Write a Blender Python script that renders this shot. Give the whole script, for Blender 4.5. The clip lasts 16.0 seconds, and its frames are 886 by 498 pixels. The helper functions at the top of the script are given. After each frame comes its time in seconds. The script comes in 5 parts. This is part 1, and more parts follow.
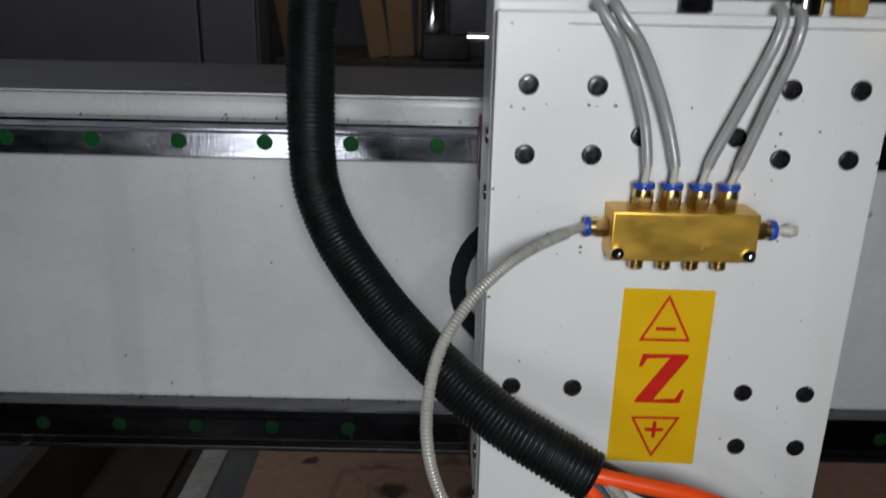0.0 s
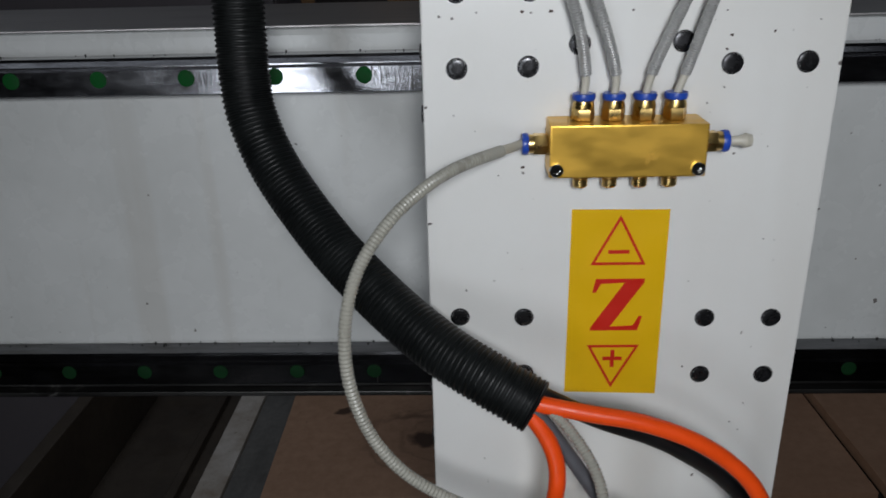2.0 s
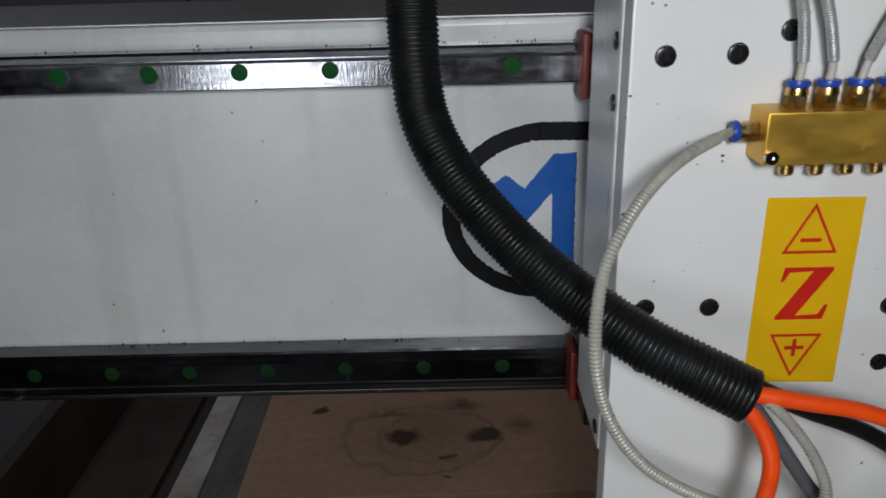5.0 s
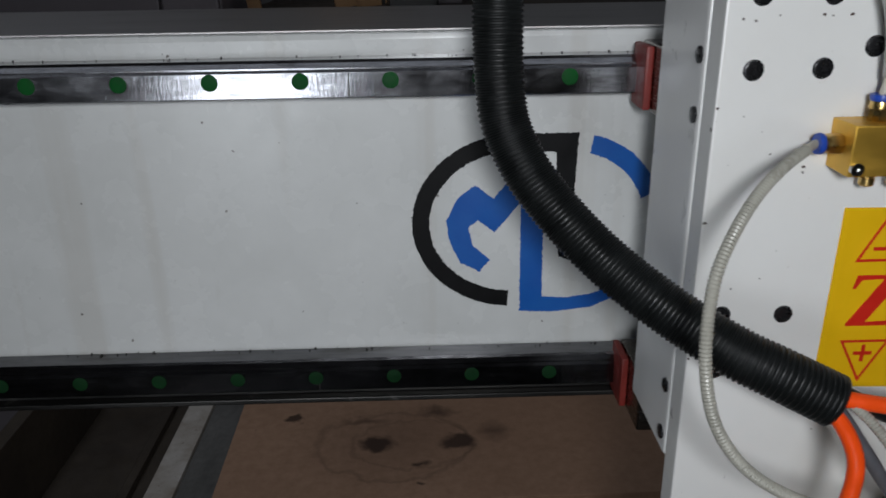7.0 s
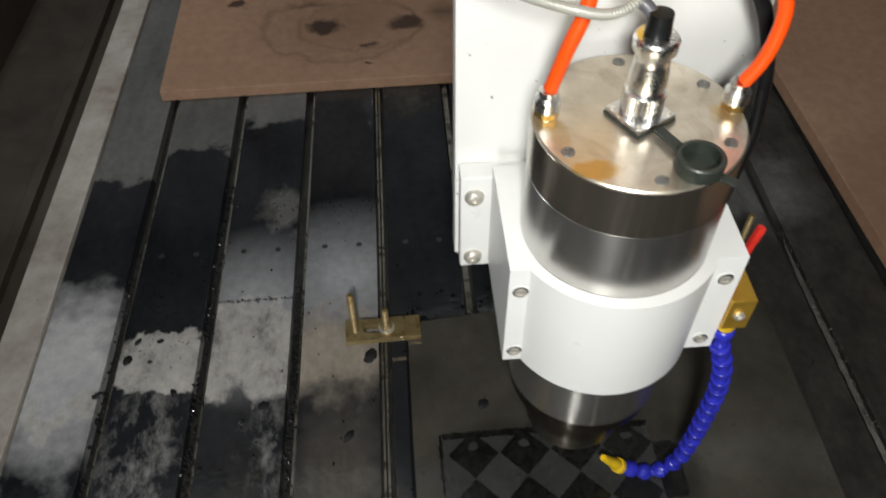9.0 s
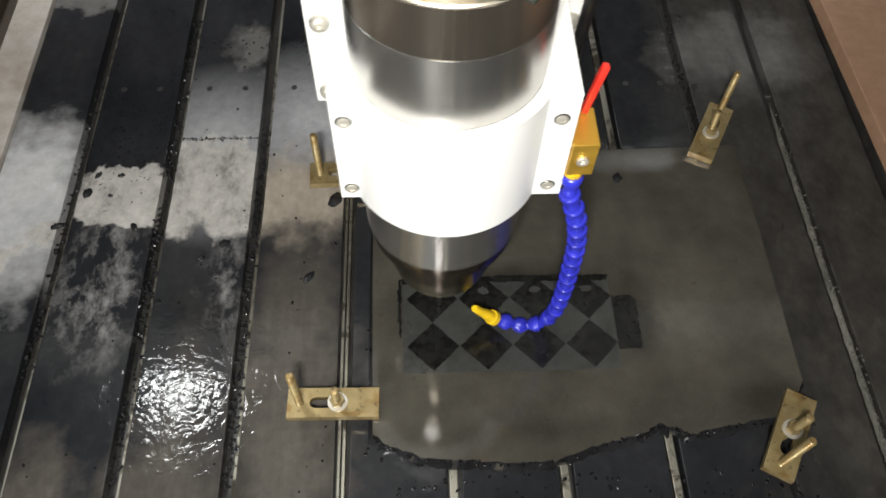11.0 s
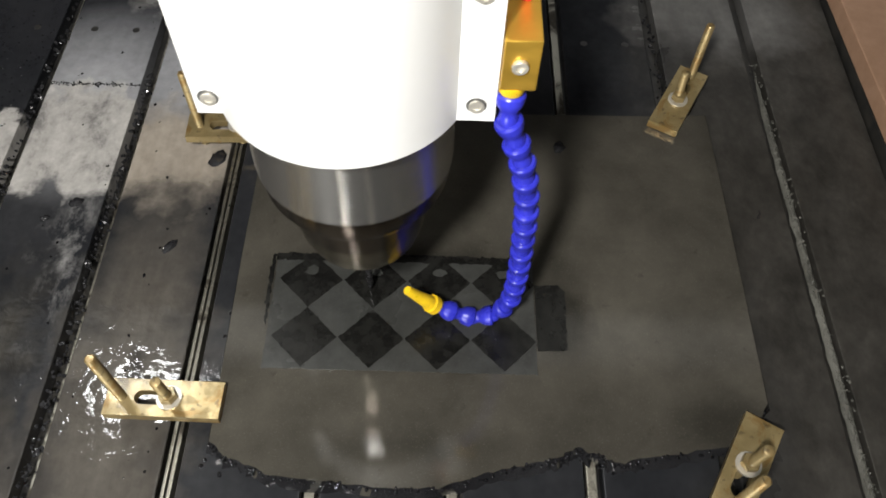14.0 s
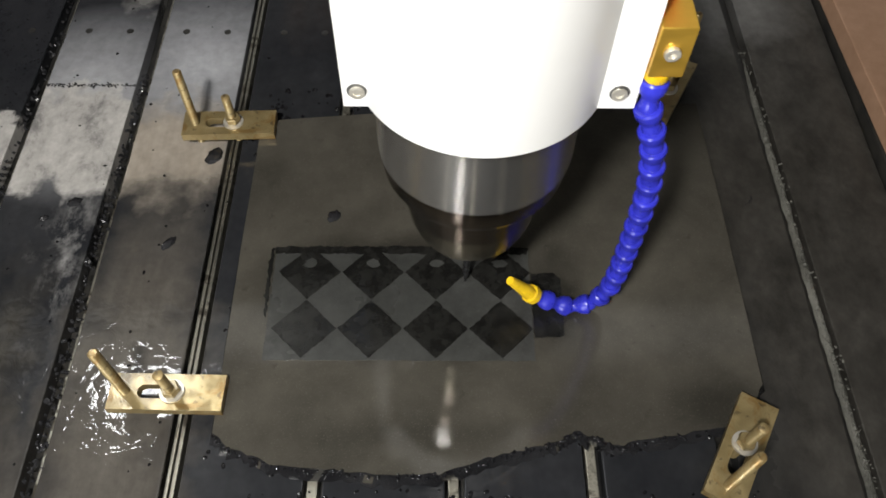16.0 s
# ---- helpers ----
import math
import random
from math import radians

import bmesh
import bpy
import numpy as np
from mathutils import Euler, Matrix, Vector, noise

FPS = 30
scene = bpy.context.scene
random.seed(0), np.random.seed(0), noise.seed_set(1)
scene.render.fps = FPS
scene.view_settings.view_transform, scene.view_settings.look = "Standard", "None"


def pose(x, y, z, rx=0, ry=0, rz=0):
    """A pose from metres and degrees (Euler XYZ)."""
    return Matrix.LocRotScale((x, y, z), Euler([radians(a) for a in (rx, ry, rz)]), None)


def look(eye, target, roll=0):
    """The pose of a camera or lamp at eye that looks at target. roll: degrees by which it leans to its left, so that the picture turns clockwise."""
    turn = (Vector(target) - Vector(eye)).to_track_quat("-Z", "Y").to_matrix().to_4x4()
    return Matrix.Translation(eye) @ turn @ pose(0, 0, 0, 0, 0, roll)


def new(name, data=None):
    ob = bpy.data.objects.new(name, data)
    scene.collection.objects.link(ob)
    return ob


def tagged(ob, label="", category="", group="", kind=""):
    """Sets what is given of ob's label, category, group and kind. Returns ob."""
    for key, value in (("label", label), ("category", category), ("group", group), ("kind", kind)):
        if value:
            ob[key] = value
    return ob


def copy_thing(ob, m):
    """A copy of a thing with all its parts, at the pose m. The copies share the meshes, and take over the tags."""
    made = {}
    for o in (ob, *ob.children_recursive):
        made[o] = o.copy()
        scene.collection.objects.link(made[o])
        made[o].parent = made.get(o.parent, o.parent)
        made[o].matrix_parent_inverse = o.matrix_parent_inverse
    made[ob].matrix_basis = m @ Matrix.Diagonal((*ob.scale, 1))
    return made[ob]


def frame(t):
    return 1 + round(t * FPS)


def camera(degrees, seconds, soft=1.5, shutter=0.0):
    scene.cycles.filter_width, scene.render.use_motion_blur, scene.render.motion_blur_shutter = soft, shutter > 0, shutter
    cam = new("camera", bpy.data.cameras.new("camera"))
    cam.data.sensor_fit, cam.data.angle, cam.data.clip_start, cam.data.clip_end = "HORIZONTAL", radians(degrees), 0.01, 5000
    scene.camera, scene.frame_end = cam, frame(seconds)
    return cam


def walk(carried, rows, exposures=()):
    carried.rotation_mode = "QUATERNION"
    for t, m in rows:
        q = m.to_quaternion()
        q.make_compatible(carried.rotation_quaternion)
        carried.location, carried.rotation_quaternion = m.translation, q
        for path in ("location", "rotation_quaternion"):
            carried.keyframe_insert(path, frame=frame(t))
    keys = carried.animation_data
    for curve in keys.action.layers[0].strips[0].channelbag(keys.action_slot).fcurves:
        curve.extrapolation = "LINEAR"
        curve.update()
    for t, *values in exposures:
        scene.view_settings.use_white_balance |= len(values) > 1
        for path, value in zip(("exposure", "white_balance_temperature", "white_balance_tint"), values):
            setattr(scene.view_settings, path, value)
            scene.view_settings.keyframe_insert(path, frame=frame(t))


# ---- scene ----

# ================= camera =================
cam = camera(59.7, 16.0, soft=1.7, shutter=0.6)
EYES = [
    (0, 0.3047, -0.5337, 1.5847, 71.72, -1.16, 0.29),
    (0.5, 0.3145, -0.5164, 1.5755, 69.06, 0.99, 2.33),
    (1, 0.3118, -0.5203, 1.5648, 69.84, 1.13, 2.28),
    (1.5, 0.3070, -0.5173, 1.5662, 68.82, 1.14, 1.52),
    (2, 0.3100, -0.5198, 1.5633, 68.51, 1.36, 1.72),
    (2.5, 0.3122, -0.5213, 1.5626, 68.40, 1.50, 1.70),
    (3, 0.3148, -0.5224, 1.5636, 68.35, 1.50, 1.49),
    (3.5, 0.3151, -0.5245, 1.5621, 68.67, 1.59, 0.89),
    (4, 0.3165, -0.5215, 1.5635, 68.38, 1.63, 0.59),
    (4.5, 0.3172, -0.5206, 1.5621, 68.25, 1.53, 0.18),
    (5, 0.3170, -0.5176, 1.5608, 68.33, 1.45, 0.06),
    (7.3, 0.3225, -0.5238, 1.5659, 68.69, 1.06, -2.04),
    (7.5, 0.3237, -0.5316, 1.5642, 66.22, 1.55, -2.35),
    (8, 0.3379, -0.5450, 1.5288, 54.93, 0.75, -2.21),
    (8.1, 0.3400, -0.5394, 1.5178, 53.16, 1.14, -2.66),
    (8.5, 0.3503, -0.5531, 1.5210, 44.66, 1.20, -3.95),
    (9, 0.3529, -0.5551, 1.5216, 40.69, 0.54, -4.12),
    (9.5, 0.3598, -0.5629, 1.5220, 37.93, -0.38, -2.97),
    (10, 0.3623, -0.5833, 1.5173, 37.78, 0.07, -4.63),
    (10.2, 0.3641, -0.5837, 1.5090, 35.81, -1.38, -3.82),
    (12.3, 0.4596, -0.5348, 1.4377, 26.81, -0.07, -0.10),
    (12.5, 0.4740, -0.5335, 1.4180, 23.60, -1.55, 2.75),
    (12.8, 0.4935, -0.5245, 1.3910, 25.30, 0.30, 4.45),
    (13, 0.5065, -0.5196, 1.3844, 28.05, -0.21, 4.04),
    (13.5, 0.5052, -0.5139, 1.3510, 30.76, -0.50, 3.19),
    (14, 0.5003, -0.5275, 1.3455, 32.88, -1.22, 1.14),
    (14.5, 0.4973, -0.5325, 1.3485, 32.58, -0.30, 0.67),
    (15, 0.4964, -0.5326, 1.3472, 32.54, -0.23, 0.86),
    (15.5, 0.5002, -0.5351, 1.3461, 32.58, -0.16, -0.09),
    (16, 0.5009, -0.5382, 1.3472, 32.93, -0.71, -0.06),
]
GAIN = [(0, -1.52, 6300, 10), (3, -1.62, 6300, 10), (5, -1.40, 6300, 10), (7.3, -1.36, 6300, 10), (8, -1.25, 6600, 10), (8.5, -0.36, 6850, 9), (9, -0.04, 6850, 8), (9.5, 0.27, 6800, 8), (10, 0.62, 6850, 8), (10.2, 0.65, 6850, 8), (12.3, 1.35, 7400, 10), (13, 1.6, 7400, 10), (13.6, 1.14, 7100, 10), (14.2, 0.89, 7000, 10), (16, 0.82, 7000, 10)]
walk(cam, [(t, pose(*p)) for t, *p in EYES], GAIN)

# ================= light =================
world = bpy.data.worlds.new("workshop_air")
scene.world = world
world.use_nodes = True
bg = world.node_tree.nodes["Background"]
bg.inputs["Color"].default_value = (0.8, 0.86, 1.0, 1)
bg.inputs["Strength"].default_value = 0.015


def area_lamp(name, eye, target, sx, sy, watts, colour):
    data = bpy.data.lights.new(name, "AREA")
    data.shape, data.size, data.size_y, data.energy, data.color = "RECTANGLE", sx, sy, watts, colour
    ob = new(name, data)
    ob.matrix_world = look(eye, target)
    return ob


def torch(name, eye, target, watts, colour, radius):
    data = bpy.data.lights.new(name, "SPOT")
    data.energy, data.color, data.shadow_soft_size, data.spot_size, data.spot_blend = watts, colour, radius, radians(125), 0.9
    ob = new(name, data)
    ob.matrix_world = look(eye, target)
    return ob


torch("torch_lamp", (0.340, -0.72, 1.640), (0.38, -0.05, 1.15), 24.5, (0.97, 0.985, 1.0), 0.045)
# unseen light behind the camera, added for the rail's gleam and to fill the beam
area_lamp("unseen_south_light", (-0.28, -2.3, 1.25), (0.1, 0.0, 1.3), 0.42, 0.8, 17, (0.92, 0.96, 1.0))
# unseen lamp added above the beam: bright lines on the rail chamfers
area_lamp("overhead_fill_lamp", (0.0, -0.22, 2.85), (0.0, -0.21, 0.8), 2.4, 0.22, 2.0, (0.88, 0.93, 1.0))
# unseen fill added behind the beam, set to light the boards
area_lamp("overhead_fill_lamp", (0.55, 1.1, 2.8), (0.6, 0.8, 0.8), 2.0, 0.5, 6.5, (0.88, 0.93, 1.0))
area_lamp("ceiling_panel_lamp", (-0.47, 0.53, 2.8), (-0.45, 0.5, 0.8), 0.28, 0.20, 7.0, (0.88, 0.94, 1.0))


# ================= materials =================
class Mat:
    """A node material in the making."""

    def __init__(self, name):
        self.m = bpy.data.materials.new(name)
        self.m.use_nodes = True
        self.t = self.m.node_tree
        self.b = self.t.nodes["Principled BSDF"]
        self.co = self.t.nodes.new("ShaderNodeTexCoord")

    def node(self, kind, **values):
        n = self.t.nodes.new(kind)
        for k, v in values.items():
            n.inputs[k].default_value = v
        return n

    def link(self, a, b):
        self.t.links.new(a, b)

    def noise(self, scale, detail=4.0, rough=0.6, stretch=None, distort=0.0, where="Object"):
        n = self.node("ShaderNodeTexNoise", Scale=scale, Detail=detail, Roughness=rough, Distortion=distort)
        if stretch:
            mp = self.node("ShaderNodeMapping", Scale=stretch)
            self.link(self.co.outputs[where], mp.inputs["Vector"])
            self.link(mp.outputs["Vector"], n.inputs["Vector"])
        else:
            self.link(self.co.outputs[where], n.inputs["Vector"])
        return n.outputs["Fac"]

    def ramp(self, fac, stops):
        r = self.t.nodes.new("ShaderNodeValToRGB")
        e = r.color_ramp.elements
        while len(e) < len(stops):
            e.new(0.5)
        for el, (p, c) in zip(e, stops):
            el.position = p
            el.color = (*c, 1) if len(c) == 3 else c
        self.link(fac, r.inputs["Fac"])
        return r.outputs["Color"]

    def mix(self, fac, a, b, mode="MIX"):
        n = self.t.nodes.new("ShaderNodeMix")
        n.data_type, n.blend_type = "RGBA", mode
        for sock, v in ((n.inputs[0], fac), (n.inputs[6], a), (n.inputs[7], b)):
            if isinstance(v, (int, float)):
                sock.default_value = v
            elif isinstance(v, tuple):
                sock.default_value = (*v, 1)
            else:
                self.link(v, sock)
        return n.outputs[2]

    def wobble(self, scale, amount):
        """Object places, shaken by noise, in which patches are laid out."""
        wob = self.node("ShaderNodeTexNoise", Scale=scale, Detail=4.0, Roughness=0.55)
        self.link(self.co.outputs["Object"], wob.inputs["Vector"])
        sub = self.node("ShaderNodeVectorMath")
        sub.operation = "SUBTRACT"
        self.link(wob.outputs["Color"], sub.inputs[0])
        sub.inputs[1].default_value = (0.5, 0.5, 0.5)
        mul = self.node("ShaderNodeVectorMath")
        mul.operation = "MULTIPLY_ADD"
        self.link(sub.outputs[0], mul.inputs[0])
        mul.inputs[1].default_value = amount
        self.link(self.co.outputs["Object"], mul.inputs[2])
        self.shaken = mul.outputs[0]

    def patch(self, x, y, rx, ry, soft, inner=None, even=False):
        """An oval stain with a soft edge, or a ring if inner is given."""
        mp = self.node("ShaderNodeMapping", Location=(-x / rx, -y / ry, 0), Scale=(1 / rx, 1 / ry, 0))
        self.link(self.co.outputs["Object"] if even else self.shaken, mp.inputs["Vector"])
        ln = self.node("ShaderNodeVectorMath")
        ln.operation = "LENGTH"
        self.link(mp.outputs["Vector"], ln.inputs[0])
        if inner:
            return self.ramp(ln.outputs["Value"], [(inner, g(0.0)), ((1 + inner) / 2, g(1.0)), (1.0, g(0.0))])
        return self.ramp(ln.outputs["Value"], [(max(0.0, 1 - soft), g(1.0)), (1.0, g(0.0))])

    def bump(self, fac, strength, distance):
        n = self.node("ShaderNodeBump", Strength=strength, Distance=distance)
        self.link(fac, n.inputs["Height"])
        old = self.b.inputs["Normal"].links
        if old:
            self.link(old[0].from_socket, n.inputs["Normal"])
        self.link(n.outputs["Normal"], self.b.inputs["Normal"])

    def set(self, **values):
        for k, v in values.items():
            s = self.b.inputs[{"color": "Base Color", "rough": "Roughness", "metal": "Metallic", "coat": "Coat Weight",
                               "coat_rough": "Coat Roughness", "trans": "Transmission Weight", "aniso": "Anisotropic",
                               "spec": "Specular IOR Level", "sub": "Subsurface Weight", "alpha": "Alpha"}[k]]
            if isinstance(v, (int, float)):
                s.default_value = v
            elif isinstance(v, tuple):
                s.default_value = (*v, 1)
            else:
                self.link(v, s)
        return self


def g(v):
    return (v, v, v)


def painted(name, base, dirt, rough, scale=9.0, speck=0.0, amount=0.5):
    m = Mat(name)
    c = m.ramp(m.noise(scale, 6, 0.65), [(0.35, base), (0.75, tuple(b + (d - b) * amount for b, d in zip(base, dirt)))])
    streak = m.ramp(m.noise(14, 3, 0.5, (1.0, 1.0, 0.08)), [(0.55, g(0.0)), (0.8, g(0.35))])
    c = m.mix(streak, c, dirt)
    if speck:
        s = m.ramp(m.noise(170, 2, 0.5), [(0.74 - speck * 0.1, g(0.0)), (0.77 - speck * 0.1, g(0.85))])
        c = m.mix(s, c, (0.06, 0.045, 0.035))
    m.set(color=c, rough=m.ramp(m.noise(30, 4), [(0.3, g(rough * 0.8)), (0.7, g(rough * 1.25))]))
    m.bump(m.noise(260, 3), 0.06, 0.001)
    return m.m


def plastic(name, base, rough, vary=0.25, scale=60.0, gloss=0.5):
    m = Mat(name)
    c = m.ramp(m.noise(scale, 4), [(0.3, tuple(v * (1 - vary) for v in base)), (0.7, tuple(min(1, v * (1 + vary)) for v in base))])
    m.set(color=c, rough=m.ramp(m.noise(scale * 2, 3), [(0.3, g(rough * 0.75)), (0.7, g(min(1, rough * 1.3)))]), spec=gloss)
    m.bump(m.noise(scale * 6, 2), 0.05, 0.0005)
    return m.m


def metal(name, base, rough, stretch=(1, 1, 1), scale=120.0, stain=None, stain_at=0.62, vary=0.12, metallic=1.0, relief=0.04):
    m = Mat(name)
    n = m.noise(scale, 5, 0.6, stretch)
    c = m.ramp(n, [(0.3, tuple(v * (1 - vary) for v in base)), (0.7, tuple(min(1, v * (1 + vary)) for v in base))])
    r = m.ramp(n, [(0.3, g(rough * 0.75)), (0.7, g(min(1.0, rough * 1.3)))])
    if stain:
        f = m.ramp(m.noise(22, 6, 0.7, None, 1.0), [(stain_at, g(0.0)), (stain_at + 0.1, g(0.8))])
        c = m.mix(f, c, stain)
        r = m.mix(f, r, g(min(1.0, rough * 2.2)))
    m.set(color=c, rough=r, metal=metallic)
    if relief:
        m.bump(n, relief, 0.0004)
    return m.m


def turned(name, base, rough, smudge, metallic=1.0):
    """Turned metal: fine grooves round the z axis draw the highlight out along it."""
    m = Mat(name)
    c = m.mix(m.ramp(m.noise(14, 4, 0.6, (1, 1, 0.4)), [(0.45, g(0.0)), (0.75, g(0.8))]), base, smudge)
    m.set(color=c, rough=m.ramp(m.noise(9, 3), [(0.3, g(rough * 0.9)), (0.7, g(rough * 1.15))]), metal=metallic, aniso=0.85)
    tan = m.t.nodes.new("ShaderNodeTangent")
    tan.direction_type, tan.axis = "RADIAL", "Z"
    m.link(tan.outputs[0], m.b.inputs["Tangent"])
    m.b.inputs["Anisotropic Rotation"].default_value = 0.25
    return m.m


def beam_paint():
    """Gloss white paint with faint runs, a few rubbed grey clouds and specks of swarf."""
    m = Mat("white_beam_paint")
    c = m.ramp(m.noise(5, 6, 0.65), [(0.35, (0.74, 0.75, 0.74)), (0.75, (0.58, 0.59, 0.575))])
    c = m.mix(m.ramp(m.noise(34, 3, 0.5, (1.0, 1.0, 0.035)), [(0.60, g(0.0)), (0.72, g(0.28))]), c, (0.50, 0.47, 0.42))
    c = m.mix(m.ramp(m.noise(19, 5, 0.7, (1.0, 1.0, 0.4)), [(0.64, g(0.0)), (0.76, g(0.4))]), c, (0.48, 0.47, 0.44))
    c = m.mix(m.ramp(m.noise(150, 2, 0.4), [(0.765, g(0.0)), (0.785, g(0.8))]), c, (0.07, 0.05, 0.04))
    m.set(color=c, rough=m.ramp(m.noise(30, 4), [(0.3, g(0.20)), (0.7, g(0.32))]))
    m.bump(m.noise(190, 3), 0.06, 0.001)
    return m.m


def brushed_sheet():
    """Stainless sheet brushed along the beam, which draws a highlight out across it."""
    m = Mat("brushed_stainless_sheet")
    n = m.noise(260, 4, 0.6, (0.02, 1, 1))
    c = m.ramp(n, [(0.3, (0.54, 0.525, 0.52)), (0.7, (0.70, 0.685, 0.675))])
    c = m.mix(m.ramp(m.noise(30, 5, 0.7, (0.3, 1, 1)), [(0.56, g(0.0)), (0.75, g(0.5))]), c, (0.42, 0.41, 0.40))
    m.set(color=c, rough=m.ramp(n, [(0.3, g(0.38)), (0.7, g(0.50))]), metal=1.0, aniso=0.7)
    along = m.node("ShaderNodeCombineXYZ", X=1.0)
    m.link(along.outputs[0], m.b.inputs["Tangent"])
    m.bump(n, 0.05, 0.0004)
    return m.m


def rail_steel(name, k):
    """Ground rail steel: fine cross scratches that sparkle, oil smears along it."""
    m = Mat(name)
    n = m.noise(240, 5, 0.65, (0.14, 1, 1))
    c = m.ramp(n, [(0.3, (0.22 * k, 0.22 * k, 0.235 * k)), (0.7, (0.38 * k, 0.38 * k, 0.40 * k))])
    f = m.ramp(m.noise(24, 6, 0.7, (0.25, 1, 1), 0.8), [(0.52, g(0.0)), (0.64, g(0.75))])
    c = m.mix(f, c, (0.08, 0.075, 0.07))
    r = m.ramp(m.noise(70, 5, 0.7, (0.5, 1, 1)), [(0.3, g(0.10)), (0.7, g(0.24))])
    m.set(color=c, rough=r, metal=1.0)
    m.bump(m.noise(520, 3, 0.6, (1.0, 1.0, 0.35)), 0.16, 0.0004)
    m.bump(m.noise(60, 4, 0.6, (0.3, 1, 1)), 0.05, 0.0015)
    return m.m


def wet_clamp():
    m = Mat("wet_plated_clamp_steel")
    c = m.ramp(m.noise(55, 5, 0.65), [(0.3, (0.27, 0.205, 0.095)), (0.7, (0.40, 0.31, 0.155))])
    c = m.mix(m.ramp(m.noise(38, 6, 0.7, None, 1.2), [(0.50, g(0.0)), (0.60, g(0.8))]), c, (0.26, 0.15, 0.045))
    c = m.mix(m.ramp(m.noise(150, 3), [(0.62, g(0.0)), (0.70, g(0.6))]), c, (0.07, 0.05, 0.03))
    m.set(color=c, rough=m.ramp(m.noise(60, 4), [(0.42, g(0.30)), (0.58, g(0.55))]), metal=0.55, coat=0.12, coat_rough=0.1)
    m.bump(m.noise(90, 3, 0.5, None, 0.6), 0.2, 0.0014)
    return m.m


def cap_steel():
    """Satin steel under a thin film of old oil, amber where it has dried."""
    m = Mat("oily_satin_cap_steel")
    m.wobble(60.0, (0.012, 0.012, 0.0))
    c = m.ramp(m.noise(45, 5, 0.65), [(0.3, (0.60, 0.54, 0.44)), (0.7, (0.76, 0.70, 0.59))])
    c = m.mix(m.ramp(m.noise(26, 6, 0.7, None, 0.8), [(0.50, g(0.0)), (0.68, g(0.6))]), c, (0.40, 0.33, 0.23))
    for x, y, rx, ry, k in ((-0.0335, -0.0400, 0.0150, 0.0085, 0.85), (-0.046, -0.012, 0.006, 0.016, 0.35), (0.046, -0.003, 0.006, 0.012, 0.35), (-0.053, 0.001, 0.009, 0.009, 0.4), (0.053, 0.0, 0.009, 0.009, 0.4)):
        c = m.mix(m.mix(1.0, m.patch(x, y, rx, ry, 0.3), g(k), "MULTIPLY"), c, (0.62, 0.40, 0.12))
    m.set(color=c, rough=m.ramp(m.noise(30, 5), [(0.3, g(0.27)), (0.7, g(0.42))]), metal=0.88)
    return m.m


WHITE = painted("white_powder_coat", (0.80, 0.80, 0.79), (0.55, 0.54, 0.50), 0.32, 7.0, 0.0, 0.25)
PLATE_WHITE = painted("white_plate_paint", (0.80, 0.80, 0.78), (0.60, 0.57, 0.52), 0.35, 9.0, 0.22, 0.2)
BEAM_WHITE = beam_paint()
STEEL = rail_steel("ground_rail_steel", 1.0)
# half-bright copy of STEEL: the lower rail's dark reflections put into the colour
SHADED_STEEL = rail_steel("shaded_rail_steel", 0.5)
BRUSHED = brushed_sheet()
OILY = metal("oily_black_steel", (0.085, 0.083, 0.08), 0.4, (0.2, 1, 1), 60, (0.24, 0.235, 0.22), 0.62)
AGED = metal("dirty_grey_steel", (0.30, 0.30, 0.29), 0.5, (0.3, 1, 1), 80, (0.09, 0.08, 0.07), 0.5)
SPINDLE_STEEL = turned("turned_spindle_steel", (0.56, 0.55, 0.525), 0.24, (0.47, 0.455, 0.425), 0.95)
SCREW_STEEL = metal("zinc_screw_steel", (0.62, 0.59, 0.52), 0.36, (1, 1, 1), 90, None, 0.62, 0.12, 0.6)
CONNECTOR = metal("satin_nickel_connector", (0.80, 0.80, 0.79), 0.27, (1, 1, 1), 60, None)
CAP_STEEL = cap_steel()
DARK_STEEL = metal("dark_bearing_steel", (0.14, 0.125, 0.11), 0.24, (1, 1, 8), 60, None, 0.62, 0.1, 1.0, 0.0)
NOSE_STEEL = turned("brown_nose_steel", (0.14, 0.115, 0.092), 0.22, (0.075, 0.058, 0.045))
RING_STEEL = turned("worn_ring_steel", (0.24, 0.215, 0.165), 0.24, (0.16, 0.14, 0.10))
BAND_STEEL = turned("polished_band_steel", (0.40, 0.35, 0.29), 0.15, (0.28, 0.23, 0.18), 0.93)
CHROME = metal("bright_nickel", (0.75, 0.74, 0.72), 0.12, (1, 1, 1), 60, None)
BRASS = metal("yellow_brass", (0.70, 0.42, 0.065), 0.40, (0.35, 1, 1), 90, (0.50, 0.28, 0.05), 0.60, 0.08, 0.78, 0.02)
OLD_BRASS = metal("tarnished_brass", (0.66, 0.46, 0.17), 0.3, (1, 1, 1), 120, (0.2, 0.13, 0.06), 0.58)
CLAMP_STEEL = wet_clamp()
BLACK_OXIDE = metal("black_oxide_screw", (0.050, 0.050, 0.053), 0.27, (1, 1, 1), 200, None, 0.62, 0.2, 0.8)
RED = plastic("red_wiper_rubber", (0.20, 0.022, 0.016), 0.5)
RED_LEVER = plastic("red_valve_lever", (0.62, 0.03, 0.02), 0.35)
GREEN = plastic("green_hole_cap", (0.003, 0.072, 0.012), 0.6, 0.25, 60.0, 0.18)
# darker green for the caps of the lower rail
DIM_GREEN = plastic("darker_green_hole_cap", (0.004, 0.030, 0.008), 0.6, 0.3, 60.0, 0.15)
